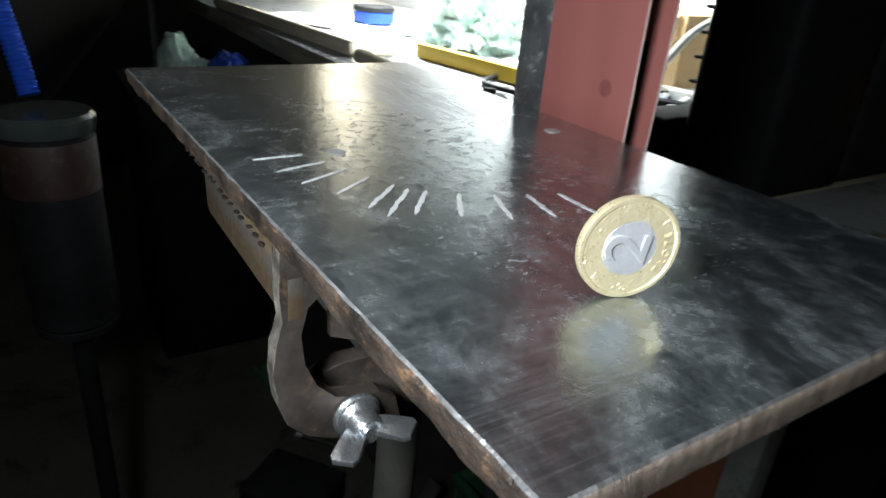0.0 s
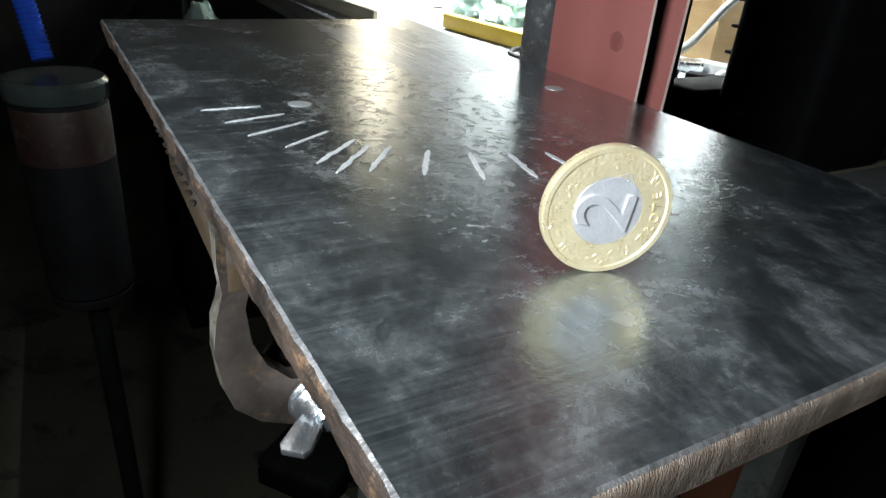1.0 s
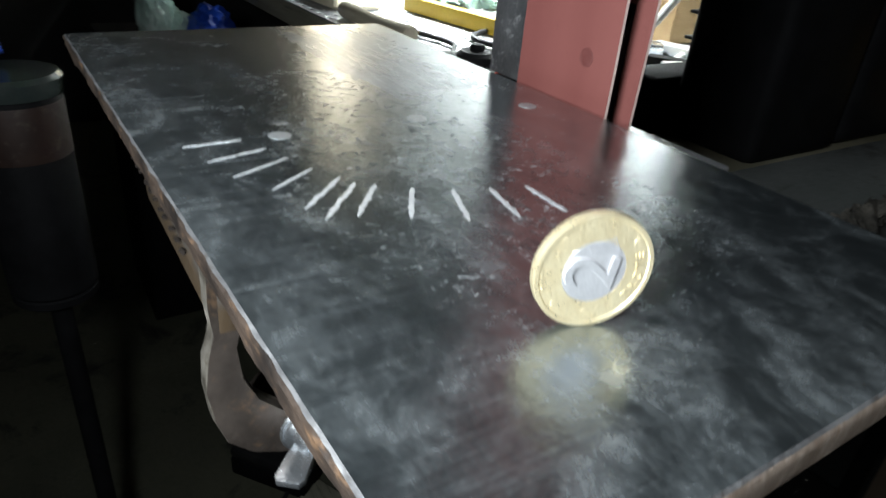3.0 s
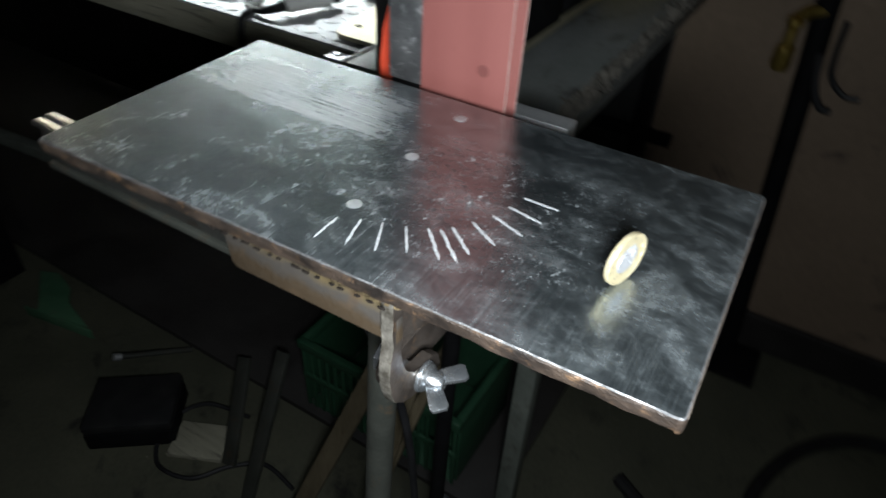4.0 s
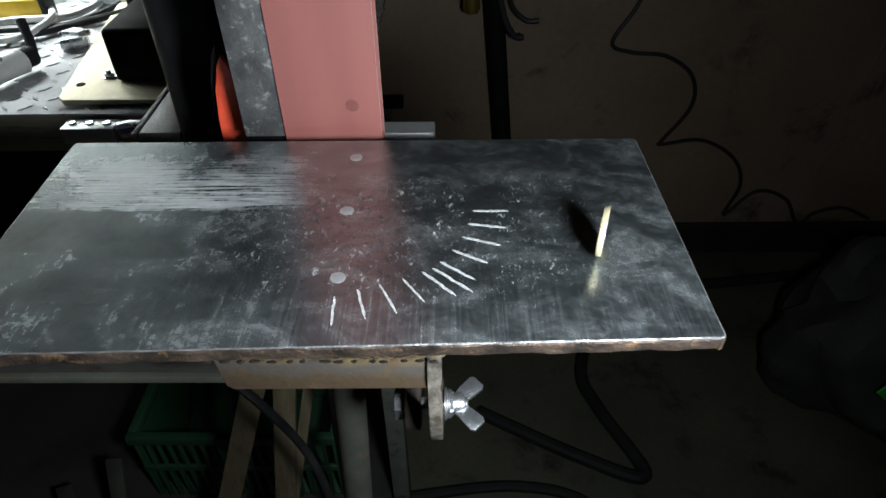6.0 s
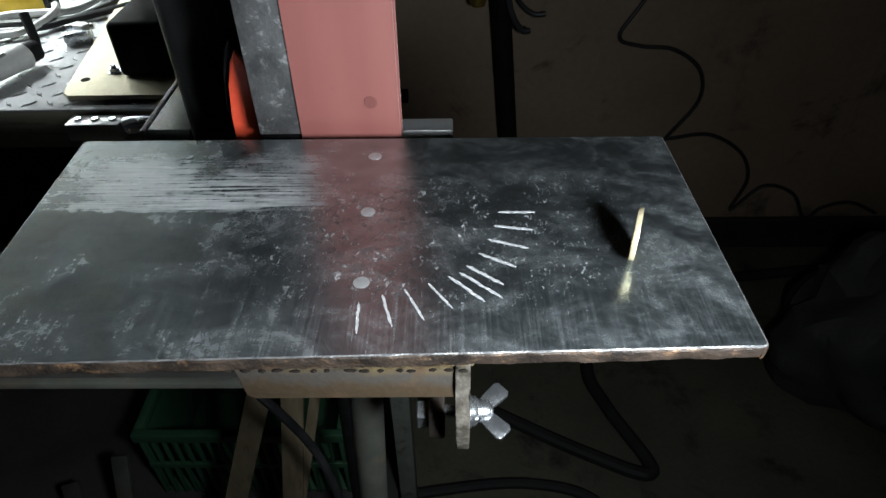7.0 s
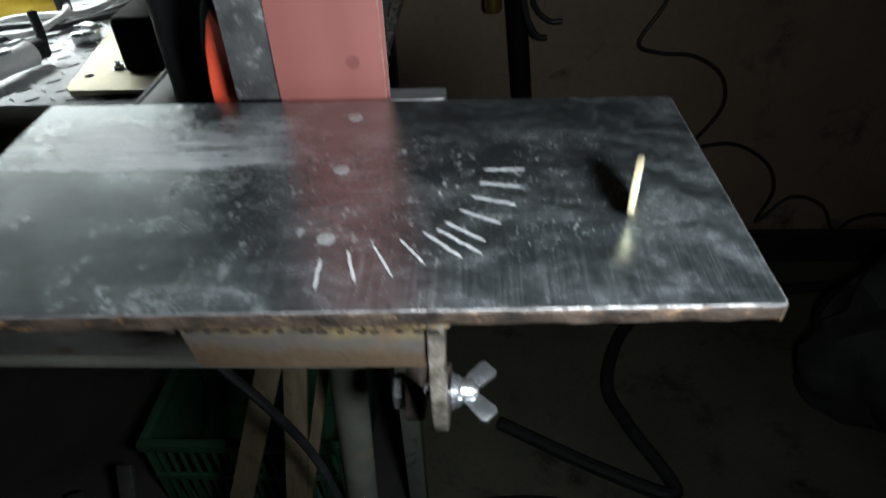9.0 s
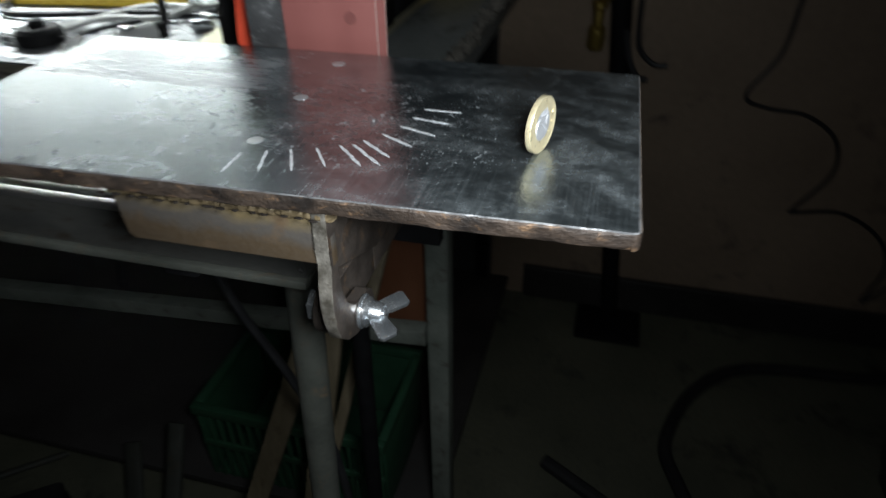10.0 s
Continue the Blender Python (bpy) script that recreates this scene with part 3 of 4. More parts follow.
for k in range(70):
    a = radians(-50 + 280 * k / 69 + random.uniform(-2, 2))
    rr = 0.0081 + random.uniform(-0.0012, 0.0012)
    r = bmesh.ops.create_icosphere(bm, subdivisions=1, radius=1.0)
    q = random.uniform(0, 3.14)
    for v in r["verts"]:
        p = Vector((v.co.x * 0.00075, v.co.y * 0.00035, v.co.z * 0.00007))
        p.rotate(Euler((0, 0, q)))
        v.co = p + Vector((rr * math.cos(a), rr * math.sin(a), CT / 2 - 0.0002))
bmesh.ops.transform(bm, matrix=face @ SPIN, verts=bm.verts)
part("leaf_ornament", bm, BRASSY, ring, "raised leaf ornament")

# ---- the belt grinder ----
grinder = thing("belt_grinder", "belt grinder with a red abrasive belt over a worn steel platen", "belt grinder", (0, 0.1, 0.86))


def belt_loop():
    """One closed strip over the small lower wheel and the upper wheel."""
    lo, hi, r0, r1, y0 = 0.925, 1.44, 0.0065, 0.014, 0.010
    path = [(y0, lo + (hi - lo) * k / 30) for k in range(31)]
    path += [(y0 + r1 - r1 * math.cos(math.pi * k / 14), hi + r1 * math.sin(math.pi * k / 14)) for k in range(1, 15)]
    path += [(y0 + 2 * r1 + (2 * r0 - 2 * r1) * k / 20, hi + (lo - hi) * k / 20) for k in range(1, 21)]
    path += [(y0 + r0 + r0 * math.cos(math.pi * k / 12), lo - r0 * math.sin(math.pi * k / 12)) for k in range(1, 12)]
    return path


def belt_mesh():
    path = belt_loop()
    n = len(path)
    bm = bmesh.new()
    rows = []
    for i, (y, z) in enumerate(path):
        y2, z2 = path[(i + 1) % n]
        y1, z1 = path[i - 1]
        w = Vector((z2 - z1, -(y2 - y1)))
        w = w.normalized() * 0.0012
        xl, xr = -0.0410 + 0.0002 * noise.noise(Vector((i * 0.9, 1, 0))), 0.0105 + 0.0002 * noise.noise(Vector((i * 0.9, 5, 0)))
        rows.append([bm.verts.new(p) for p in ((xl, y, z), (xr, y, z), (xr, y + w.x, z + w.y), (xl, y + w.x, z + w.y))])
    for i in range(n):
        a, b = rows[i], rows[(i + 1) % n]
        for k in range(4):
            f = bm.faces.new((a[k], a[(k + 1) % 4], b[(k + 1) % 4], b[k]))
            f.material_index = 1 if k in (1, 3) else 0
    return bm


BELTEDGE = surface("belt_edge_cloth", (0.50, 0.36, 0.32), (0.62, 0.48, 0.43), 60, (0.6, 0.8), 0.0, 900, 0.2)
part("abrasive_belt", belt_mesh(), [BELT, BELTEDGE], grinder, "red abrasive belt")
part("stain_spot", turned(disc(0.0034, 0.0003, 0.0001), 20, pose(-0.0035, 0.0100, 1.0145, 90, 0, 0)), surface("dark_red_stain", (0.118, 0.032, 0.028), (0.150, 0.045, 0.039), 300, (0.5, 0.7)), grinder, "dark red spot on the belt")
part("platen", box(-0.0635, -0.0180, 0.0116, 0.0170, 0.9955, 1.32, 0.0008), PLATEN, grinder, "worn grey steel backing plate")
part("platen_foot", box(-0.0630, -0.0420, 0.0125, 0.0170, 0.93, 0.9940, 0.0006), BLACK, grinder)
part("side_plate", prism([(0.0175, 0.90), (0.0175, 1.010), (0.0290, 1.046), (0.0360, 1.046), (0.0360, 0.90)], -0.0040, 0.0012, "x", 0.0005), BLACK, grinder, "black steel gusset behind the belt")
part("lower_wheel", turned(disc(0.0052, 0.044, 0.0006), 32, along_x(-0.0400, 0.0165, 0.925)), ZINC, grinder)
part("upper_wheel", turned(disc(0.0125, 0.050, 0.001), 40, along_x(-0.0400, 0.024, 1.44)), RUBBER, grinder)
part("upright", box(-0.068, -0.044, 0.060, 0.090, 0.86, 1.47, 0.002), BLACK, grinder)
part("column", box(-0.1435, -0.094, 0.100, 0.150, 0.86, 1.42, 0.012, None, 4), RUBBER, grinder, "black rounded steel column")
GUARD = [(-0.0825, 0.90), (-0.0835, 0.950), (-0.0835, 0.975), (-0.0828, 0.996), (-0.0805, 1.014), (-0.0775, 1.027), (-0.0740, 1.033), (-0.0715, 1.029), (-0.0660, 1.015), (-0.0660, 0.90)]
part("guard", prism(GUARD, 0.0300, 0.0345, "y", 0.0012), ORANGE, grinder, "orange plastic belt guard")
part("guard_rim", prism([(x - 0.0032, z + 0.004) for x, z in GUARD], 0.0350, 0.0400, "y", 0.001), BLACK, grinder, "black rim round the guard")
part("guide_plate", prism([(0.105, 0.880), (0.105, 0.938), (0.110, 0.943), (0.194, 0.943), (0.200, 0.937), (0.200, 0.880)], -0.1750, -0.1450, "x", 0.0008), GREENSTEEL, grinder, "grey-green steel guide block")
part("guide_strip", box(-0.1795, -0.1755, 0.108, 0.198, 0.934, 0.9435, 0.0006), PLATEN, grinder, "worn steel edge strip")
part("cross_bar", box(-0.060, 0.0378, 0.0380, 0.0520, 0.9700, 0.9822, 0.0012), ALU, grinder, "bright square cross bar")
part("tool_arm", box(0.0268, 0.0335, -0.0740, 0.0330, 0.921, 0.944, 0.001), BROWN, grinder, "steel arm that carries the table")
part("table_post", box(-0.060, 0.0340, 0.0390, 0.0490, 0.86, 0.9695, 0.001), BLACK, grinder)

# ---- the grinder's stand ----
RAIL = surface("scuffed_rail_steel", (0.10, 0.10, 0.095), (0.17, 0.165, 0.15), 26, (0.25, 0.42), 0.75, 300, 0.3, (0.4, 1, 1), (0.07, 0.05, 0.035))
FLANGE = surface("rubbed_flange_steel", (0.36, 0.355, 0.34), (0.48, 0.475, 0.46), 40, (0.25, 0.4), 0.9, 400, 0.2)
LEGPAINT = surface("dark_leg_paint", (0.030, 0.032, 0.027), (0.050, 0.052, 0.044), 22, (0.4, 0.6), 0.0, 300, 0.3, (1, 1, 1), (0.06, 0.045, 0.03))
stand = thing("grinder_stand", "grey-green tube stand with a bare steel top rail under the grinder", "stand", (-0.06, 0.0, 0.0))
part("top_rail", box(-0.2580, 0.0060, -0.0905, -0.0785, 0.9225, 0.9465, 0.0012), RAIL, stand, "scuffed bare steel channel")
for y in (-0.0920, -0.0832):
    part("top_flange", box(-0.2620, 0.0060, y, y + 0.0060, 0.9468, 0.9500, 0.0008), FLANGE, stand, "bright bare metal flange")
part("rail_lip", box(-0.2580, 0.0060, -0.0930, -0.0785, 0.9175, 0.9222, 0.0010), LEGPAINT, stand)
part("leg", pipe([(-0.052, -0.070, 0.0), (-0.0085, -0.070, 0.9170)], 0.0092, 18, 1), LEGPAINT, stand)
# rear leg in black: out of the torch's reach, its shade is in the colour
part("leg", pipe([(-0.098, 0.16, 0.0), (-0.075, 0.14, 0.795)], 0.0092, 16, 1), BLACK, stand)
part("side_rail", box(-0.085, -0.065, -0.0780, 0.150, 0.9005, 0.9165, 0.002), BLACK, stand)
part("cap_plate", box(-0.095, -0.055, 0.090, 0.150, 0.867, 0.9000, 0.002), BLACK, stand)

# ---- the bench ----
bench = thing("work_bench", "cluttered work bench with bright tread plate top and grimy edge", "work bench", (-1.1, 0.7, 0.0))
part("tread_top", box(-3.15, -0.155, 0.315, 1.075, 0.847, 0.850, 0.0008), TREAD, bench, "scuffed metal tread plate top")
bm = bmesh.new()
k = 0
for i in range(58):
    for j in range(26):
        cx, cy = -1.44 + i * 0.022, 0.328 + j * 0.022
        if cx > -0.165:
            continue
        a = radians(45 if (i + j) % 2 else -45)
        d, s = Vector((math.cos(a), math.sin(a), 0)), Vector((-math.sin(a), math.cos(a), 0))
        c = Vector((cx, cy, 0.850))
        q = [c + d * u * 0.0092 + s * v * 0.0023 for u, v in ((-1, 0), (0, -1), (1, 0), (0, 1))]
        if all(p.y > 0.317 and p.y < 1.07 for p in q):
            lo = [bm.verts.new(p) for p in q]
            hi = [bm.verts.new(c + (p - c) * 0.6 + Vector((0, 0, 0.0014))) for p in q]
            bm.faces.new(hi)
            for n_ in range(4):
                bm.faces.new((lo[n_], lo[(n_ + 1) % 4], hi[(n_ + 1) % 4], hi[n_]))
part("tread_pattern", bm, TREAD, bench, "raised diamond tread", False, "stuff")
part("edge_board", box(-3.15, -0.155, 0.318, 0.345, 0.803, 0.8465, 0.002), BOARD, bench, "grimy timber front edge")
part("back_board", box(-3.15, -0.155, 0.346, 1.07, 0.812, 0.8465, 0.002), BOARD, bench)
part("end_beam", box(-0.150, -0.060, 0.075, 1.06, 0.800, 0.866, 0.003), GREYBEAM, bench, "grey painted steel end beam")
bm = bmesh.new()
for k in range(150):
    y = 0.30 + 0.75 * k / 149
    r = bmesh.ops.create_icosphere(bm, subdivisions=1, radius=1.0)
    sz = random.uniform(0.005, 0.011)
    for v in r["verts"]:
        v.co = Vector((-0.060 + random.uniform(-0.008, 0.010) + v.co.x * sz, y + v.co.y * sz, 0.858 + random.uniform(-0.02, 0.006) + v.co.z * sz * 0.7))
part("crust", bm, CRUST, bench, "crumbly rust and grinding dust along the beam", True, "stuff")
for x in (-0.044, -3.10):
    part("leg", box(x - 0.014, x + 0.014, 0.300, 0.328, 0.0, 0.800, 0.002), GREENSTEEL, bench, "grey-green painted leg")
    # rear legs black: the shade under the bench put into their colour
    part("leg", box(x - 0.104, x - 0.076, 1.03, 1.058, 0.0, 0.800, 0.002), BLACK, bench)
bm = box(-3.08, -0.062, 0.302, 0.326, 0.511, 0.535, 0.002)
bmesh.ops.transform(bm, matrix=Matrix.Translation((-0.062, 0, 0.523)) @ Matrix.Rotation(radians(-4.6), 4, "Y") @ Matrix.Translation((0.062, 0, -0.523)), verts=bm.verts)
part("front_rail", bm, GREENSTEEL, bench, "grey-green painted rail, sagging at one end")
# back rail darkened to black likewise, shade in place of the grey-green
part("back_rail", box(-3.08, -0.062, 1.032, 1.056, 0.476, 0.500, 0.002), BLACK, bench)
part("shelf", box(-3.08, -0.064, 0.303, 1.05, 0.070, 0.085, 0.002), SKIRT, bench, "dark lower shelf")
part("end_panel", box(-0.160, -0.062, 0.345, 0.357, 0.500, 0.800, 0.001), REDBOARD, bench, "red-brown board")

# the motor on its foot plate
motor = thing("electric_motor", "black electric motor bolted to a steel foot plate on the bench", "electric motor", (-0.27, 0.60, 0.85))
part("housing", box(-0.374, -0.158, 0.540, 0.700, 0.8588, 1.72, 0.020, None, 4), BLACK, motor, "black motor housing")
part("rear_housing", box(-0.374, -0.158, 0.790, 1.040, 0.8516, 1.60, 0.020, None, 4), BLACK, motor, "black rear housing")
part("front_cover", box(-0.262, -0.158, 0.395, 0.5385, 0.8588, 1.60, 0.012, None, 3), BLACK, motor, "black sheet front cover")
part("terminal_box", box(-0.322, -0.2635, 0.370, 0.5385, 0.8588, 0.918, 0.006, None, 3), BLACK, motor, "low black terminal box")
for k in range(9):
    z = 0.93 + k * 0.03
    part("cooling_fin", box(-0.3765, -0.267, 0.537, 0.703, z, z + 0.004, 0.0015), BLACK, motor)
# foot plate is plain steel; the yellow light on it is in the base colour
foot = part("foot_plate", prism([(-0.372, 0.338), (-0.364, 0.330), (-0.158, 0.330), (-0.156, 0.332), (-0.156, 0.71), (-0.435, 0.71)], 0.8525, 0.8585, "z", 0.0012), surface("yellow_lit_steel", (0.50, 0.46, 0.32), (0.62, 0.58, 0.42), 18, (0.35, 0.5), 0.5, 300, 0.2), motor, "steel foot plate with yellow light put into its colour")
part("bolt", turned([(0.0085, 0), (0.0085, 0.001), (0.006, 0.0012), (0.006, 0.0055), (0.003, 0.0058), (0.003, 0.009), (0.0001, 0.009)], 6, pose(-0.335, 0.385, 0.8586)), ZINC, foot)
part("bolt_hole", turned(disc(0.005, 0.0008, 0.0002), 20, pose(-0.360, 0.366, 0.8582)), BLACK, foot)
part("hinge_block", box(-0.356, -0.300, 0.292, 0.3135, 0.826, 0.845, 0.002), ALU, motor, "small drilled aluminium block")
for dx in (-0.018, 0.0, 0.018):
    part("screw_head", turned(disc(0.0042, 0.0015, 0.0004), 16, pose(-0.328 + dx, 0.303, 0.8455)), ZINC, motor)
part("hinge_rod", pipe([(-0.299, 0.303, 0.836), (-0.285, 0.303, 0.839), (-0.215, 0.303, 0.840)], lambda u: 0.0065 + 0.003 * min(1.0, 4 * u), 14, 4), ZINC, motor)


def loose_cord(name, pts, r, material, label, category="cable"):
    ob = part(name, pipe(pts, r, 8, 8), material, None)
    return tagged(ob, label, category)


# ---- things on the bench ----
plug = thing("mains_plug", "white mains plug with black collar lying on the tread plate", "plug", (-0.45, 0.40, 0.85))
part("body", pipe([(-0.468, 0.352, 0.866), (-0.462, 0.365, 0.867), (-0.452, 0.395, 0.867), (-0.446, 0.412, 0.867)], lambda u: 0.0105 + 0.004 * u, 14, 6), WHITE, plug)
part("pin_cover", pipe([(-0.446, 0.4125, 0.867), (-0.441, 0.428, 0.867)], 0.0115, 14, 1), RUBBER, plug, "black pin cover")
part("earth_clip", box(-0.462, -0.446, 0.372, 0.384, 0.8792, 0.8835, 0.001, Matrix.Rotation(radians(70), 4, "Z")), ZINC, plug)
part("collar", pipe([(-0.468, 0.3515, 0.865), (-0.476, 0.338, 0.862), (-0.490, 0.332, 0.858)], lambda u: 0.0075 - 0.003 * u, 12, 6), RUBBER, plug, "black rubber strain relief")
part("post", pipe([(-0.4405, 0.430, 0.868), (-0.443, 0.437, 0.880), (-0.452, 0.450, 0.900)], 0.0055, 12, 6), RUBBER, plug, "black cable end")
loose_cord("white_cable", [(-0.62, 0.36, 0.857), (-0.60, 0.42, 0.857), (-0.56, 0.55, 0.858), (-0.47, 0.58, 0.857), (-0.46, 0.66, 0.857), (-0.54, 0.74, 0.857), (-0.62, 0.92, 0.857)], 0.0052, WHITECORD, "white mains cable looped on the bench")
loose_cord("white_cable", [(-0.66, 0.36, 0.857), (-0.58, 0.48, 0.858), (-0.50, 0.50, 0.859), (-0.48, 0.56, 0.866), (-0.55, 0.62, 0.858), (-0.70, 0.58, 0.857), (-0.86, 0.64, 0.857)], 0.0048, WHITECORD, "white cable lying in a loose loop on the bench")
loose_cord("black_cable", [(-0.490, 0.332, 0.858), (-0.53, 0.345, 0.856), (-0.56, 0.42, 0.856), (-0.52, 0.50, 0.856), (-0.47, 0.53, 0.857), (-0.43, 0.60, 0.856), (-0.40, 0.70, 0.856)], 0.0042, CORD, "thin black cable curled on the bench")
loose_cord("black_cable", [(-0.34, 0.66, 0.857), (-0.45, 0.55, 0.857), (-0.55, 0.53, 0.857), (-0.74, 0.48, 0.857), (-0.80, 0.58, 0.857), (-0.70, 0.66, 0.857), (-0.56, 0.64, 0.858)], 0.0048, CORD, "black rubber cable lying on the bench")
loose_cord("black_cable", [(-0.56, 0.39, 0.857), (-0.64, 0.375, 0.857), (-0.72, 0.42, 0.857), (-0.84, 0.40, 0.857)], 0.0042, CORD, "black cable lying near the edge of the bench")
loose_cord("hanging_cable", [(-0.55, 0.40, 0.856), (-0.51, 0.335, 0.857), (-0.505, 0.308, 0.845), (-0.505, 0.306, 0.78), (-0.51, 0.307, 0.62), (-0.53, 0.310, 0.52)], 0.005, CORD, "dark cable hanging over the edge of the bench")
clip = thing("metal_clip", "small shiny metal spring clip on the tread plate", "clip", (-0.42, 0.488, 0.85))
part("jaw", box(-0.436, -0.404, 0.478, 0.490, 0.8514, 0.866, 0.003, Matrix.Rotation(radians(20), 4, "Z")), ZINC, clip)
part("jaw", box(-0.430, -0.408, 0.490, 0.503, 0.8514, 0.871, 0.003, Matrix.Rotation(radians(-24), 4, "Z")), ALU, clip)
part("pivot", pipe([(-0.436, 0.494, 0.8665), (-0.404, 0.500, 0.8665)], 0.003, 10, 1), ZINC, clip)
cup = thing("black_cup", "low black round plastic cap lying on the bench", "cap", (-0.60, 0.385, 0.85))
part("shell", turned([(0.026, 0), (0.029, 0.003), (0.029, 0.016), (0.024, 0.021), (0.0001, 0.022)], 36, pose(-0.598, 0.385, 0.8516)), RUBBER, cup)
part("knob", turned([(0.010, 0), (0.011, 0.004), (0.009, 0.008), (0.0001, 0.009)], 24, pose(-0.598, 0.385, 0.8738)), RUBBER, cup)
stick = thing("pale_stick", "pale turned wooden handle lying on the bench edge", "wooden handle", (-0.87, 0.35, 0.85))
part("shaft", pipe([(-0.98, 0.352, 0.866), (-0.90, 0.350, 0.867), (-0.78, 0.355, 0.867), (-0.74, 0.357, 0.866)], lambda u: 0.013 + 0.002 * math.sin(u * 9), 16, 8), PALEWOOD, stick)
level = thing("spirit_level", "yellow spirit level lying on the bench", "spirit level", (-0.78, 0.56, 0.85))
lt = Matrix.Rotation(radians(7), 4, "Z")
part("rail", box(-1.05, -0.50, 0.545, 0.570, 0.8516, 0.880, 0.003, lt), YELLOW, level)
part("vial", pipe([(-0.81, 0.553, 0.876), (-0.75, 0.561, 0.876)], 0.0060, 14, 1), CRATEGREEN, level, "green bubble vial")
part("end_cap", box(-0.505, -0.497, 0.575, 0.607, 0.8516, 0.882, 0.002, lt), RUBBER, level)
bag = thing("plastic_bag", "crumpled mint and white plastic bag on the bench", "bag", (-1.16, 0.74, 0.85))
part("body", lump((-1.16, 0.74, 0.90), (0.13, 0.09, 0.11), 3, 0.55, 5, 2.4), MINT, bag)
for dx, sd in ((-0.05, 31), (0.055, 37)):
    part("handle_loop", lump((-1.16 + dx, 0.72, 0.985), (0.028, 0.016, 0.045), sd, 0.7, 4, 2.6), MINT, bag)
sheets = thing("paper_sheets", "loose white sheets of paper on the bench", "paper", (-1.5, 0.62, 0.85))
for cx, cy, a, h in ((-1.35, 0.52, 12, 0.0), (-1.50, 0.60, -9, 0.003), (-1.62, 0.50, 30, 0.006)):
    part("sheet", box(cx - 0.148, cx + 0.148, cy - 0.105, cy + 0.105, 0.8518 + h, 0.8532 + h, 0.0, Matrix.Rotation(radians(a), 4, "Z")), PAPER, sheets)
tin = thing("blue_tin", "low blue tin with a black lid on the bench", "tin", (-1.55, 0.62, 0.86))
part("body", turned(disc(0.055, 0.030, 0.003), 36, pose(-1.56, 0.66, 0.8605)), BLUE, tin)
part("lid", turned(disc(0.057, 0.014, 0.003), 36, pose(-1.56, 0.66, 0.8906)), RUBBER, tin)
tray = thing("drawer_tray", "long pale wooden tray lying on the bench", "tray", (-1.55, 0.40, 0.85))
part("base", box(-1.95, -1.05, 0.345, 0.440, 0.8516, 0.858, 0.001, Matrix.Rotation(radians(3), 4, "Z")), PALEWOOD, tray)
part("lip", box(-1.95, -1.05, 0.338, 0.348, 0.8582, 0.882, 0.002, Matrix.Rotation(radians(3), 4, "Z")), PALEWOOD, tray)
for cx, cy, L_, a, mt, nm, lb in ((-1.25, 0.93, 0.30, 10, BLACK, "steel_bar", "dark steel bar stock lying on the bench"), (-1.45, 0.86, 0.36, -14, GREYBEAM, "steel_bar", "grey steel bar stock lying on the bench"),
                                  (-1.05, 0.90, 0.22, 40, BLACK, "steel_bar", "dark steel bar stock lying on the bench"), (-1.72, 0.80, 0.30, 22, ALU, "steel_bar", "bright steel bar stock lying on the bench")):
    b_ = part(nm, box(cx - L_ / 2, cx + L_ / 2, cy - 0.022, cy + 0.022, 0.8514, 0.887, 0.003, Matrix.Rotation(radians(a), 4, "Z")), mt, None)
    tagged(b_, lb, "steel bar", "bar stock on the bench")
carton = thing("cardboard_box", "open brown cardboard box at the back of the bench", "cardboard box", (-0.78, 0.96, 0.85))
part("wall", box(-0.90, -0.66, 0.860, 0.864, 0.8516, 0.985, 0.0), CARD, carton)
part("wall", box(-0.90, -0.66, 1.056, 1.060, 0.8516, 0.985, 0.0), CARD, carton)
part("wall", box(-0.900, -0.896, 0.865, 1.055, 0.8516, 0.985, 0.0), CARD, carton)
part("wall", box(-0.664, -0.660, 0.865, 1.055, 0.8516, 0.985, 0.0), CARD, carton)
part("flap", box(-0.89, -0.67, 0.800, 0.860, 0.972, 0.975, 0.0, Matrix.Rotation(radians(24), 4, "X")), CARD, carton)
part("base", box(-0.895, -0.665, 0.865, 1.055, 0.8516, 0.8556, 0.0), CARD, carton)
loose_cord("white_cable", [(-0.62, 0.60, 0.858), (-0.55, 0.66, 0.90), (-0.52, 0.72, 0.98), (-0.47, 0.80, 1.02), (-0.44, 0.90, 1.00), (-0.50, 0.97, 0.87)], 0.006, WHITECORD, "white cable arching over the bench")
for i, (cx, cy, sx, sy, mt) in enumerate(((-0.45, 0.66, 0.05, 0.018, ALU), (-0.44, 0.75, 0.06, 0.020, WHITE), (-0.56, 0.80, 0.07, 0.018, ALU), (-0.50, 0.70, 0.05, 0.014, BLACK), (-0.64, 0.73, 0.06, 0.02, ZINC))):
    s_ = part("metal_offcut", box(cx - sx, cx + sx, cy - sy, cy + sy, 0.8514, 0.868, 0.003, Matrix.Rotation(radians(-20 + 17 * i), 4, "Z")), mt, None)
    tagged(s_, "small bright metal offcut lying on the bench", "metal offcut", "offcuts on the bench")
rag = thing("yellow_rag", "yellow crumpled rag beside the motor", "rag", (-0.17, 0.745, 0.866))
part("fold", lump((-0.190, 0.738, 0.884), (0.045, 0.020, 0.024), 8, 0.35, 4, 2.0), YELLOW, rag)
part("tail", lump((-0.125, 0.750, 0.890), (0.045, 0.018, 0.020), 11, 0.4, 4, 2.2), YELLOW, rag)

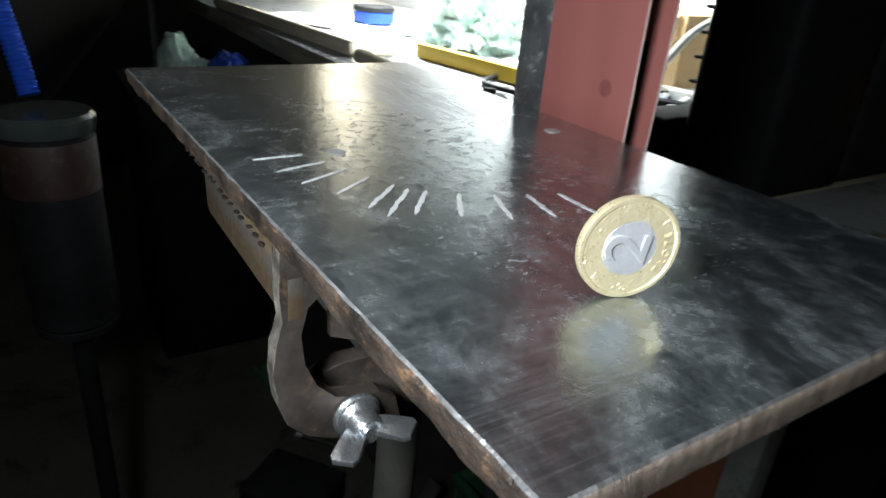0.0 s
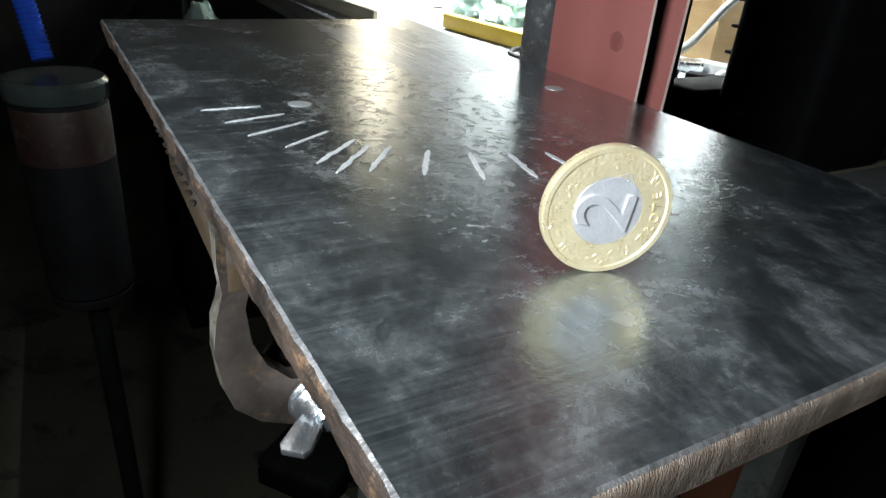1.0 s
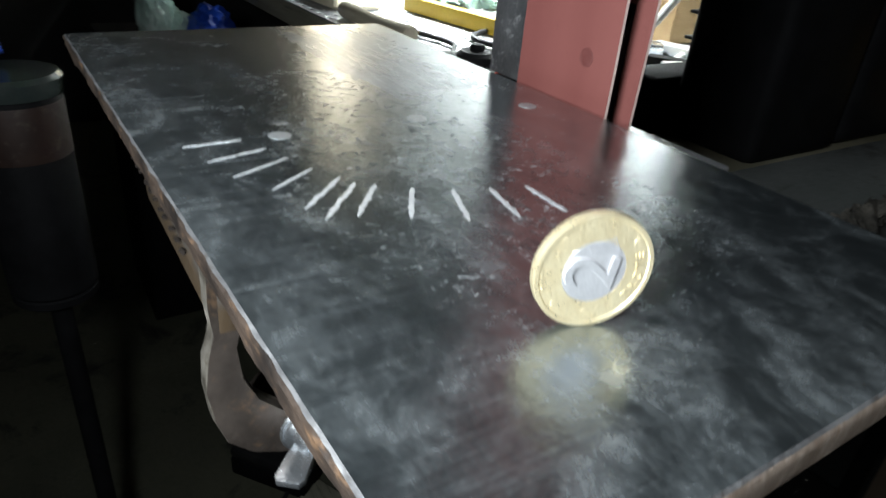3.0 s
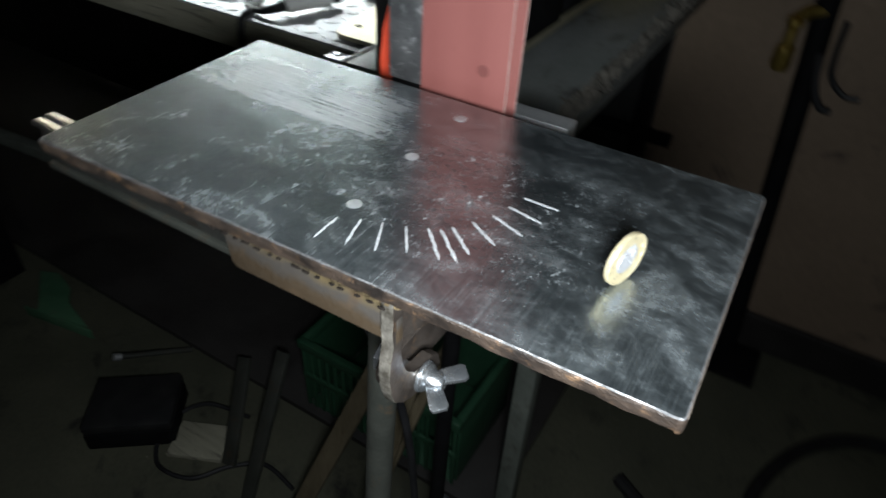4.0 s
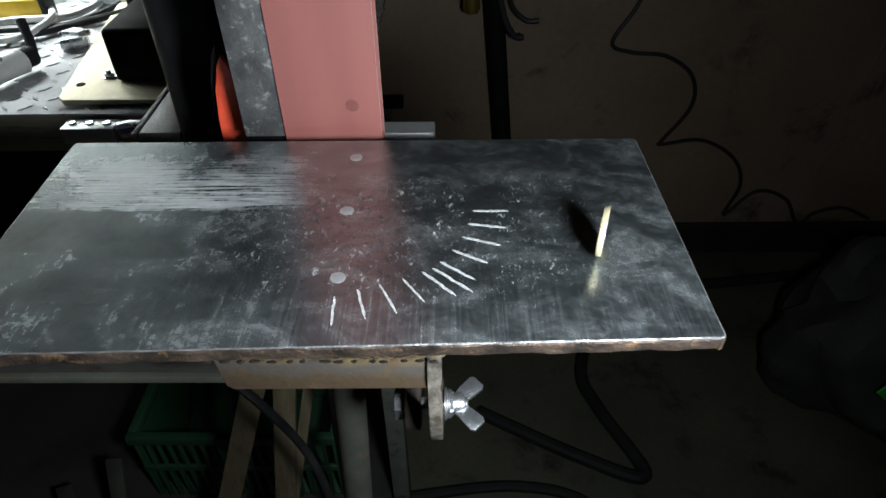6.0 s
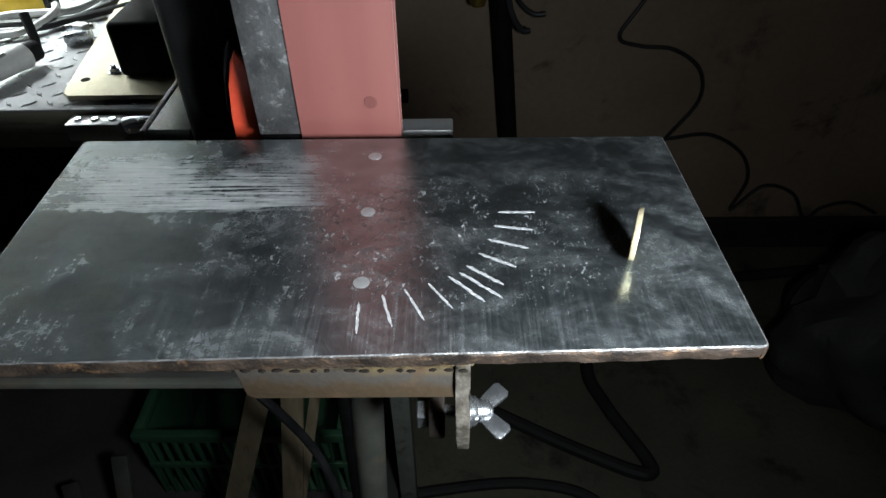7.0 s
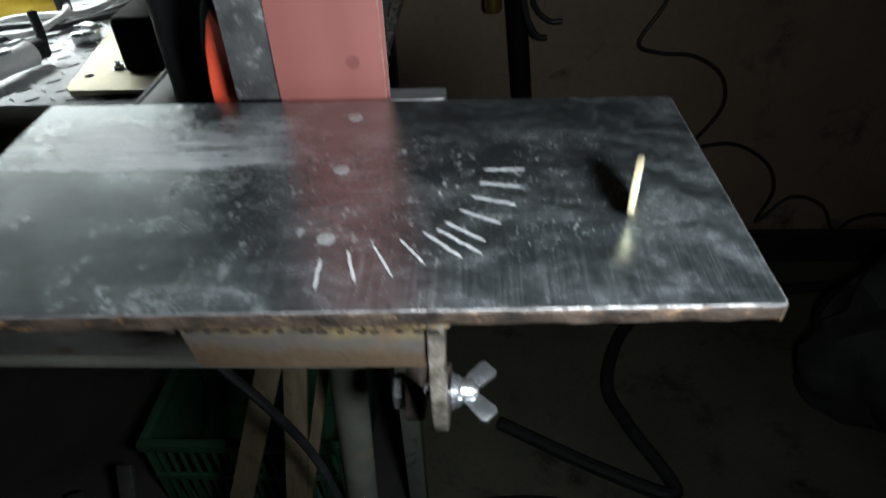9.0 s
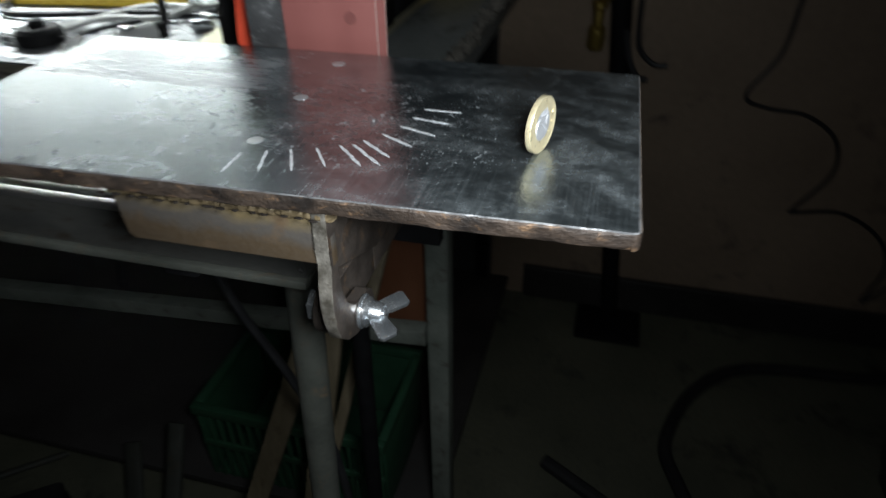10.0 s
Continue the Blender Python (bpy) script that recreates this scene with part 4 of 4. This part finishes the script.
# ---- pole with a tap, cords on the wall ----
pole = thing("pole_stand", "black pole on a flat foot with a brass tap", "pole", (0.20, 1.04, 0.0))
part("pole", pipe([(0.201, 1.045, 0.013), (0.126, 1.045, 0.80), (0.064, 1.045, 1.45)], 0.0205, 18, 1), BLACK, pole)
part("base_plate", box(0.12, 0.28, 0.95, 1.075, 0.0, 0.012, 0.003), BLACK, pole)
tap = part("tap", turned([(0.013, 0), (0.017, 0.008), (0.016, 0.04), (0.010, 0.047), (0.010, 0.076), (0.014, 0.081), (0.014, 0.092), (0.0001, 0.094)], 20, pose(0.088, 1.010, 0.700)), BRASS, pole, "brass tap")
part("tap_arm", pipe([(0.126, 1.035, 0.805), (0.104, 1.025, 0.802), (0.090, 1.012, 0.790)], 0.011, 12, 5), BRASS, tap)
part("short_cord", pipe([(0.143, 1.030, 0.735), (0.156, 1.015, 0.683), (0.176, 1.010, 0.650), (0.195, 1.013, 0.646)], 0.0065, 8, 6), CORD, pole)


def wall_cord(pts, label, r=0.0065, mt=None):
    loose_cord("wall_cord", [(x, 1.1 - r - 0.001, z) for x, z in pts], r, mt or CORD, label)


wall_cord([(0.47, 0.98), (0.455, 0.80), (0.445, 0.69), (0.40, 0.60), (0.45, 0.576), (0.525, 0.567), (0.592, 0.52), (0.608, 0.443), (0.556, 0.350), (0.56, 0.342), (0.655, 0.352), (0.745, 0.30), (0.783, 0.22), (0.765, 0.125), (0.83, 0.20), (0.914, 0.174), (0.97, 0.09), (1.00, 0.128), (1.07, 0.146), (1.15, 0.11)], "black cord hanging in bends on the brown wall", 0.0045)
wall_cord([(0.165, 0.78), (0.172, 0.69), (0.205, 0.652), (0.235, 0.650)], "short black cord end on the brown wall", 0.006)
wall_cord([(1.02, 0.72), (0.994, 0.563), (0.985, 0.40), (0.97, 0.215)], "thin pale string hanging on the brown wall", 0.0010, SAWN)

# ---- things on the floor beside the bench ----
def floor_hose(pts, r, label):
    ob = thing("floor_hose", label, "hose", pts[0])
    part("tube", pipe(pts, r, 10, 8), RUBBER, ob)
    a, b = Vector(pts[-2]), Vector(pts[-1])
    d = (b - a).normalized()
    part("coupling", pipe([b + d * 0.0005, b + d * 0.012, b + d * 0.026], r * 0.85, 10, 1), ZINC, ob, "metal hose coupling")


floor_hose([(0.10, 0.55, 0.015), (0.30, 0.44, 0.015), (0.42, 0.40, 0.015), (0.36, 0.55, 0.015), (0.335, 0.66, 0.015), (0.40, 0.82, 0.015), (0.52, 0.92, 0.015), (0.75, 0.95, 0.015), (0.98, 0.98, 0.015)], 0.014, "black rubber hose in loops on the floor")
floor_hose([(0.36, 0.22, 0.015), (0.30, 0.34, 0.015), (0.17, 0.376, 0.015), (0.0, 0.36, 0.015), (-0.15, 0.33, 0.015)], 0.011, "black rubber hose lying on the floor")
SACKING = surface("dark_sacking", (0.030, 0.030, 0.029), (0.05, 0.048, 0.046), 9, (0.7, 0.9), 0.0, 150, 0.5, (1, 1, 1), None, 0, 0.003)
sack = thing("dark_sack", "dark slumped sack standing on the floor", "sack", (0.95, 0.62, 0.0))
part("body", lump((0.95, 0.62, 0.14), (0.22, 0.18, 0.24), 12, 0.3, 4, 1.3), SACKING, sack)
part("neck", turned([(0.050, 0), (0.032, 0.03), (0.028, 0.05), (0.045, 0.085), (0.060, 0.105), (0.0001, 0.10)], 24, pose(0.95, 0.62, 0.345, 9, 4, 0)), SACKING, sack)
part("tie", turned(disc(0.034, 0.010, 0.003), 24, pose(0.95, 0.614, 0.388, 9, 4, 0)), CORD, sack, "black tie round the neck")
tagged(part("green_tag", prism([(0.790, 0.235), (0.812, 0.215), (0.828, 0.262), (0.846, 0.30), (0.832, 0.312), (0.808, 0.272)], 0.425, 0.429, "y", 0.0008), surface("bright_green_plastic", (0.03, 0.42, 0.04), (0.05, 0.55, 0.07), 30, (0.4, 0.5)), None), "bright green plastic tag on the sack", "tag")

# crate, slats and cord under the bench
crate = thing("plastic_crate", "green ribbed plastic crate on the bench's lower shelf", "crate", (-0.30, 0.42, 0.087))
x0, x1, y0, y1, z0, z1 = -0.485, -0.140, 0.310, 0.54, 0.087, 0.272
for nm, bx in (("rim", (x0, x1, y0, y0 + 0.014, z1 - 0.02, z1)), ("rim", (x0, x1, y1 - 0.014, y1, z1 - 0.02, z1)), ("rim", (x0, x0 + 0.014, y0 + 0.0145, y1 - 0.0145, z1 - 0.02, z1)), ("rim", (x1 - 0.014, x1, y0 + 0.0145, y1 - 0.0145, z1 - 0.02, z1)),
               ("floor_panel", (x0 + 0.01, x1 - 0.01, y0 + 0.01, y1 - 0.01, z0, z0 + 0.006)), ("band", (x0 + 0.004, x1 - 0.004, y0 + 0.003, y0 + 0.010, z0 + 0.085, z0 + 0.10))):
    part(nm, box(*bx, 0.002), CRATEGREEN, crate)
for k in range(19):
    x = x0 + 0.006 + k * (x1 - x0 - 0.018) / 18
    part("slat", box(x, x + 0.006, y0 + 0.004, y0 + 0.009, z0 + 0.006, z1 - 0.0205, 0.0008), CRATEGREEN, crate)
for xs in (x0 + 0.004, x1 - 0.009):
    part("side_panel", box(xs, xs + 0.005, y0 + 0.015, y1 - 0.015, z0 + 0.006, z1 - 0.0205, 0.001), CRATEGREEN, crate)
part("rear_panel", box(x0 + 0.01, x1 - 0.01, y1 - 0.010, y1 - 0.004, z0 + 0.006, z1 - 0.0205, 0.001), CRATEGREEN, crate)


def slat(xt, xb, zt, w, label, tilt=0.0):
    d = Vector((xb - xt, 0.285 - 0.10, -zt))
    bm = box(-w / 2, w / 2, -0.005, 0.005, -d.length / 2, d.length / 2, 0.001)
    q = Vector((0, 0, -1)).rotation_difference(Vector((xb - xt, -(0.285 - 0.10), -zt)))
    bmesh.ops.transform(bm, matrix=Matrix.Translation(((xt + xb) / 2, 0.1925, zt / 2 + 0.006)) @ q.to_matrix().to_4x4(), verts=bm.verts)
    return tagged(part("wooden_slat", bm, WOOD, None), label, "wooden slat", "slats leaning on the bench")


slat(-0.114, -0.369, 0.79, 0.030, "rough pine slat leaning against the bench")
slat(-0.132, -0.222, 0.80, 0.028, "rough pine slat leaning against the bench")

slat(-0.085, -0.245, 0.74, 0.014, "thin pale batten leaning against the bench")
loose_cord("under_cord", [(-0.30, 0.20, 0.80), (-0.22, 0.14, 0.70), (-0.145, 0.10, 0.645), (-0.115, 0.10, 0.575), (-0.100, 0.10, 0.50), (-0.095, 0.11, 0.36), (-0.10, 0.14, 0.20), (-0.06, 0.16, 0.012)], 0.0048, CORD, "black cord sagging under the grinder")

# canister with a ribbed blue hose, on a dark stool
stool = thing("pedestal", "slim black steel pedestal standing in the shade", "pedestal", (-0.62, -0.18, 0.0))
part("top_plate", turned(disc(0.046, 0.012, 0.002), 36, pose(-0.62, -0.18, 0.608)), BLACK, stool)
part("column", turned(disc(0.012, 0.592, 0.002), 28, pose(-0.62, -0.18, 0.0155)), BLACK, stool)
part("foot", turned(disc(0.075, 0.015, 0.003), 36, pose(-0.62, -0.18, 0.0)), BLACK, stool)
can = thing("canister", "dark canister with glossy lid and faded label on a pedestal", "canister", (-0.62, -0.18, 0.62))
part("body", turned([(0.044, 0), (0.047, 0.004), (0.047, 0.225), (0.044, 0.230), (0.0001, 0.230)], 44, pose(-0.62, -0.180, 0.6205)), BLACK, can)
part("label_band", turned([(0.0474, 0.165), (0.0478, 0.167), (0.0478, 0.222), (0.0474, 0.224)], 44, pose(-0.62, -0.180, 0.6205), None, True), RUSTLABEL, can, "faded orange-brown label")
part("lid", turned([(0.050, 0.0), (0.051, 0.003), (0.051, 0.016), (0.047, 0.021), (0.0001, 0.022)], 44, pose(-0.62, -0.180, 0.8510)), surface("glossy_dark_lid", (0.03, 0.04, 0.038), (0.05, 0.06, 0.056), 20, (0.15, 0.25)), can, "glossy dark lid")
hose = part("blue_hose", pipe([(-0.64, -0.188, 0.884), (-0.66, -0.196, 0.94), (-0.68, -0.206, 1.00), (-0.70, -0.215, 1.10), (-0.72, -0.22, 1.25)], 0.0115, 14, 26, 0.16), BLUE, None)
tagged(hose, "ribbed blue hose standing on the canister lid", "hose")

# green sheet and pale split sticks beyond the table's end
fold = thing("green_sheet", "bent green sheet metal offcut lying on the floor", "sheet metal", (-1.20, 0.26, 0.0))
part("flat", prism([(-1.354, 0.296), (-1.305, 0.315), (-1.235, 0.297), (-1.190, 0.262), (-1.082, 0.236), (-1.225, 0.205)], 0.026, 0.029, "z", 0.0006), LEAF, fold)
bm = box(-0.1000, 0.1000, -0.0015, 0.0015, 0.0, 0.0300, 0.0004)
bmesh.ops.transform(bm, matrix=pose(-1.168, 0.2155, 0.0, 0, 0, 10), verts=bm.verts)
part("lip", bm, LEAF, fold)
tool = thing("tool_case", "flat dark tool case lying on the floor", "tool case", (-0.79, 0.14, 0.0))
tt = Matrix.Rotation(radians(38), 4, "Z")
part("tray", box(-0.875, -0.705, 0.075, 0.205, 0.0, 0.045, 0.006, tt), BLACK, tool)
part("lid", box(-0.875, -0.705, 0.075, 0.205, 0.0455, 0.070, 0.008, tt), RUBBER, tool)
part("handle", box(-0.700, -0.690, 0.115, 0.165, 0.020, 0.040, 0.003, Matrix.Translation((-0.026, 0.020, 0)) @ tt), BLACK, tool)
rod = thing("steel_rod", "dull rod with a bright tip lying on the floor", "rod", (-0.90, 0.22, 0.0))
part("shaft", pipe([(-0.900, 0.200, 0.074), (-0.850, 0.330, 0.010)], 0.0065, 10, 1), LEGPAINT, rod)
part("tip", pipe([(-0.9055, 0.186, 0.081), (-0.9004, 0.199, 0.0745)], 0.0085, 12, 1), ALU, rod, "bright metal tip")
offcut = tagged(part("board_offcut", box(-0.70, -0.59, 0.13, 0.21, 0.0, 0.012, 0.002, Matrix.Rotation(radians(25), 4, "Z")), BOARD, None), "grimy pale board offcut lying on the floor", "board")
loose_cord("floor_cable", [(-0.60, 0.26, 0.018), (-0.70, 0.235, 0.018), (-0.735, 0.16, 0.006), (-0.68, 0.09, 0.006), (-0.60, 0.10, 0.006), (-0.555, 0.16, 0.006), (-0.50, 0.20, 0.006), (-0.42, 0.19, 0.006)], 0.0045, CORD, "black cable in a loose loop on the floor")


def leaning_plank(a, b, w, material, label):
    a, b = Vector(a), Vector(b)
    d = b - a
    bm = box(-w / 2, w / 2, -0.005, 0.005, 0, d.length, 0.001)
    bmesh.ops.transform(bm, matrix=Matrix.Translation((0, 0, -d.length / 2)), verts=bm.verts)
    bmesh.ops.transform(bm, matrix=Matrix.Translation((a + b) / 2) @ Vector((0, 0, 1)).rotation_difference(d).to_matrix().to_4x4(), verts=bm.verts)
    bmesh.ops.translate(bm, verts=bm.verts, vec=(0, 0, 0.006 - min(v.co.z for v in bm.verts)))
    return tagged(part("grey_plank", bm, material, None), label, "plank", "planks on the floor")


leaning_plank((-0.555, 0.160, 0.0), (-0.615, 0.292, 0.150), 0.030, LEGPAINT, "grey painted plank leaning on the bench's lower shelf")
leaning_plank((-0.470, 0.120, 0.0), (-0.500, 0.290, 0.240), 0.026, LEGPAINT, "narrow grey plank leaning on the bench's lower shelf")
side = thing("side_box", "black wooden box standing in front of the bench", "box", (-1.58, 0.15, 0.0))
part("carcass", box(-1.74, -1.42, 0.010, 0.290, 0.0, 0.690, 0.004), BLACK, side)
part("lid", box(-1.75, -1.41, 0.000, 0.296, 0.691, 0.709, 0.004), BLACK, side)
part("latch", box(-1.419, -1.416, 0.12, 0.16, 0.66, 0.689, 0.001), BLACK, side)
mint = thing("mint_bundle", "pale mint cloth bundle lying on the black box", "cloth", (-1.55, 0.13, 0.709))
part("fold", lump((-1.555, 0.128, 0.752), (0.061, 0.043, 0.075), 21, 0.22, 4, 1.7), MINT, mint)
part("corner", lump((-1.540, 0.170, 0.735), (0.040, 0.035, 0.043), 23, 0.22, 4, 1.8), MINT, mint)
blueb = thing("blue_sack", "dark blue plastic sack lying on the black box", "sack", (-1.50, 0.23, 0.709))
part("body", lump((-1.500, 0.238, 0.738), (0.070, 0.050, 0.052), 25, 0.3, 4, 1.8), BLUE, blueb)
part("neck", lump((-1.455, 0.262, 0.726), (0.030, 0.026, 0.030), 27, 0.4, 3, 2.0), BLUE, blueb)
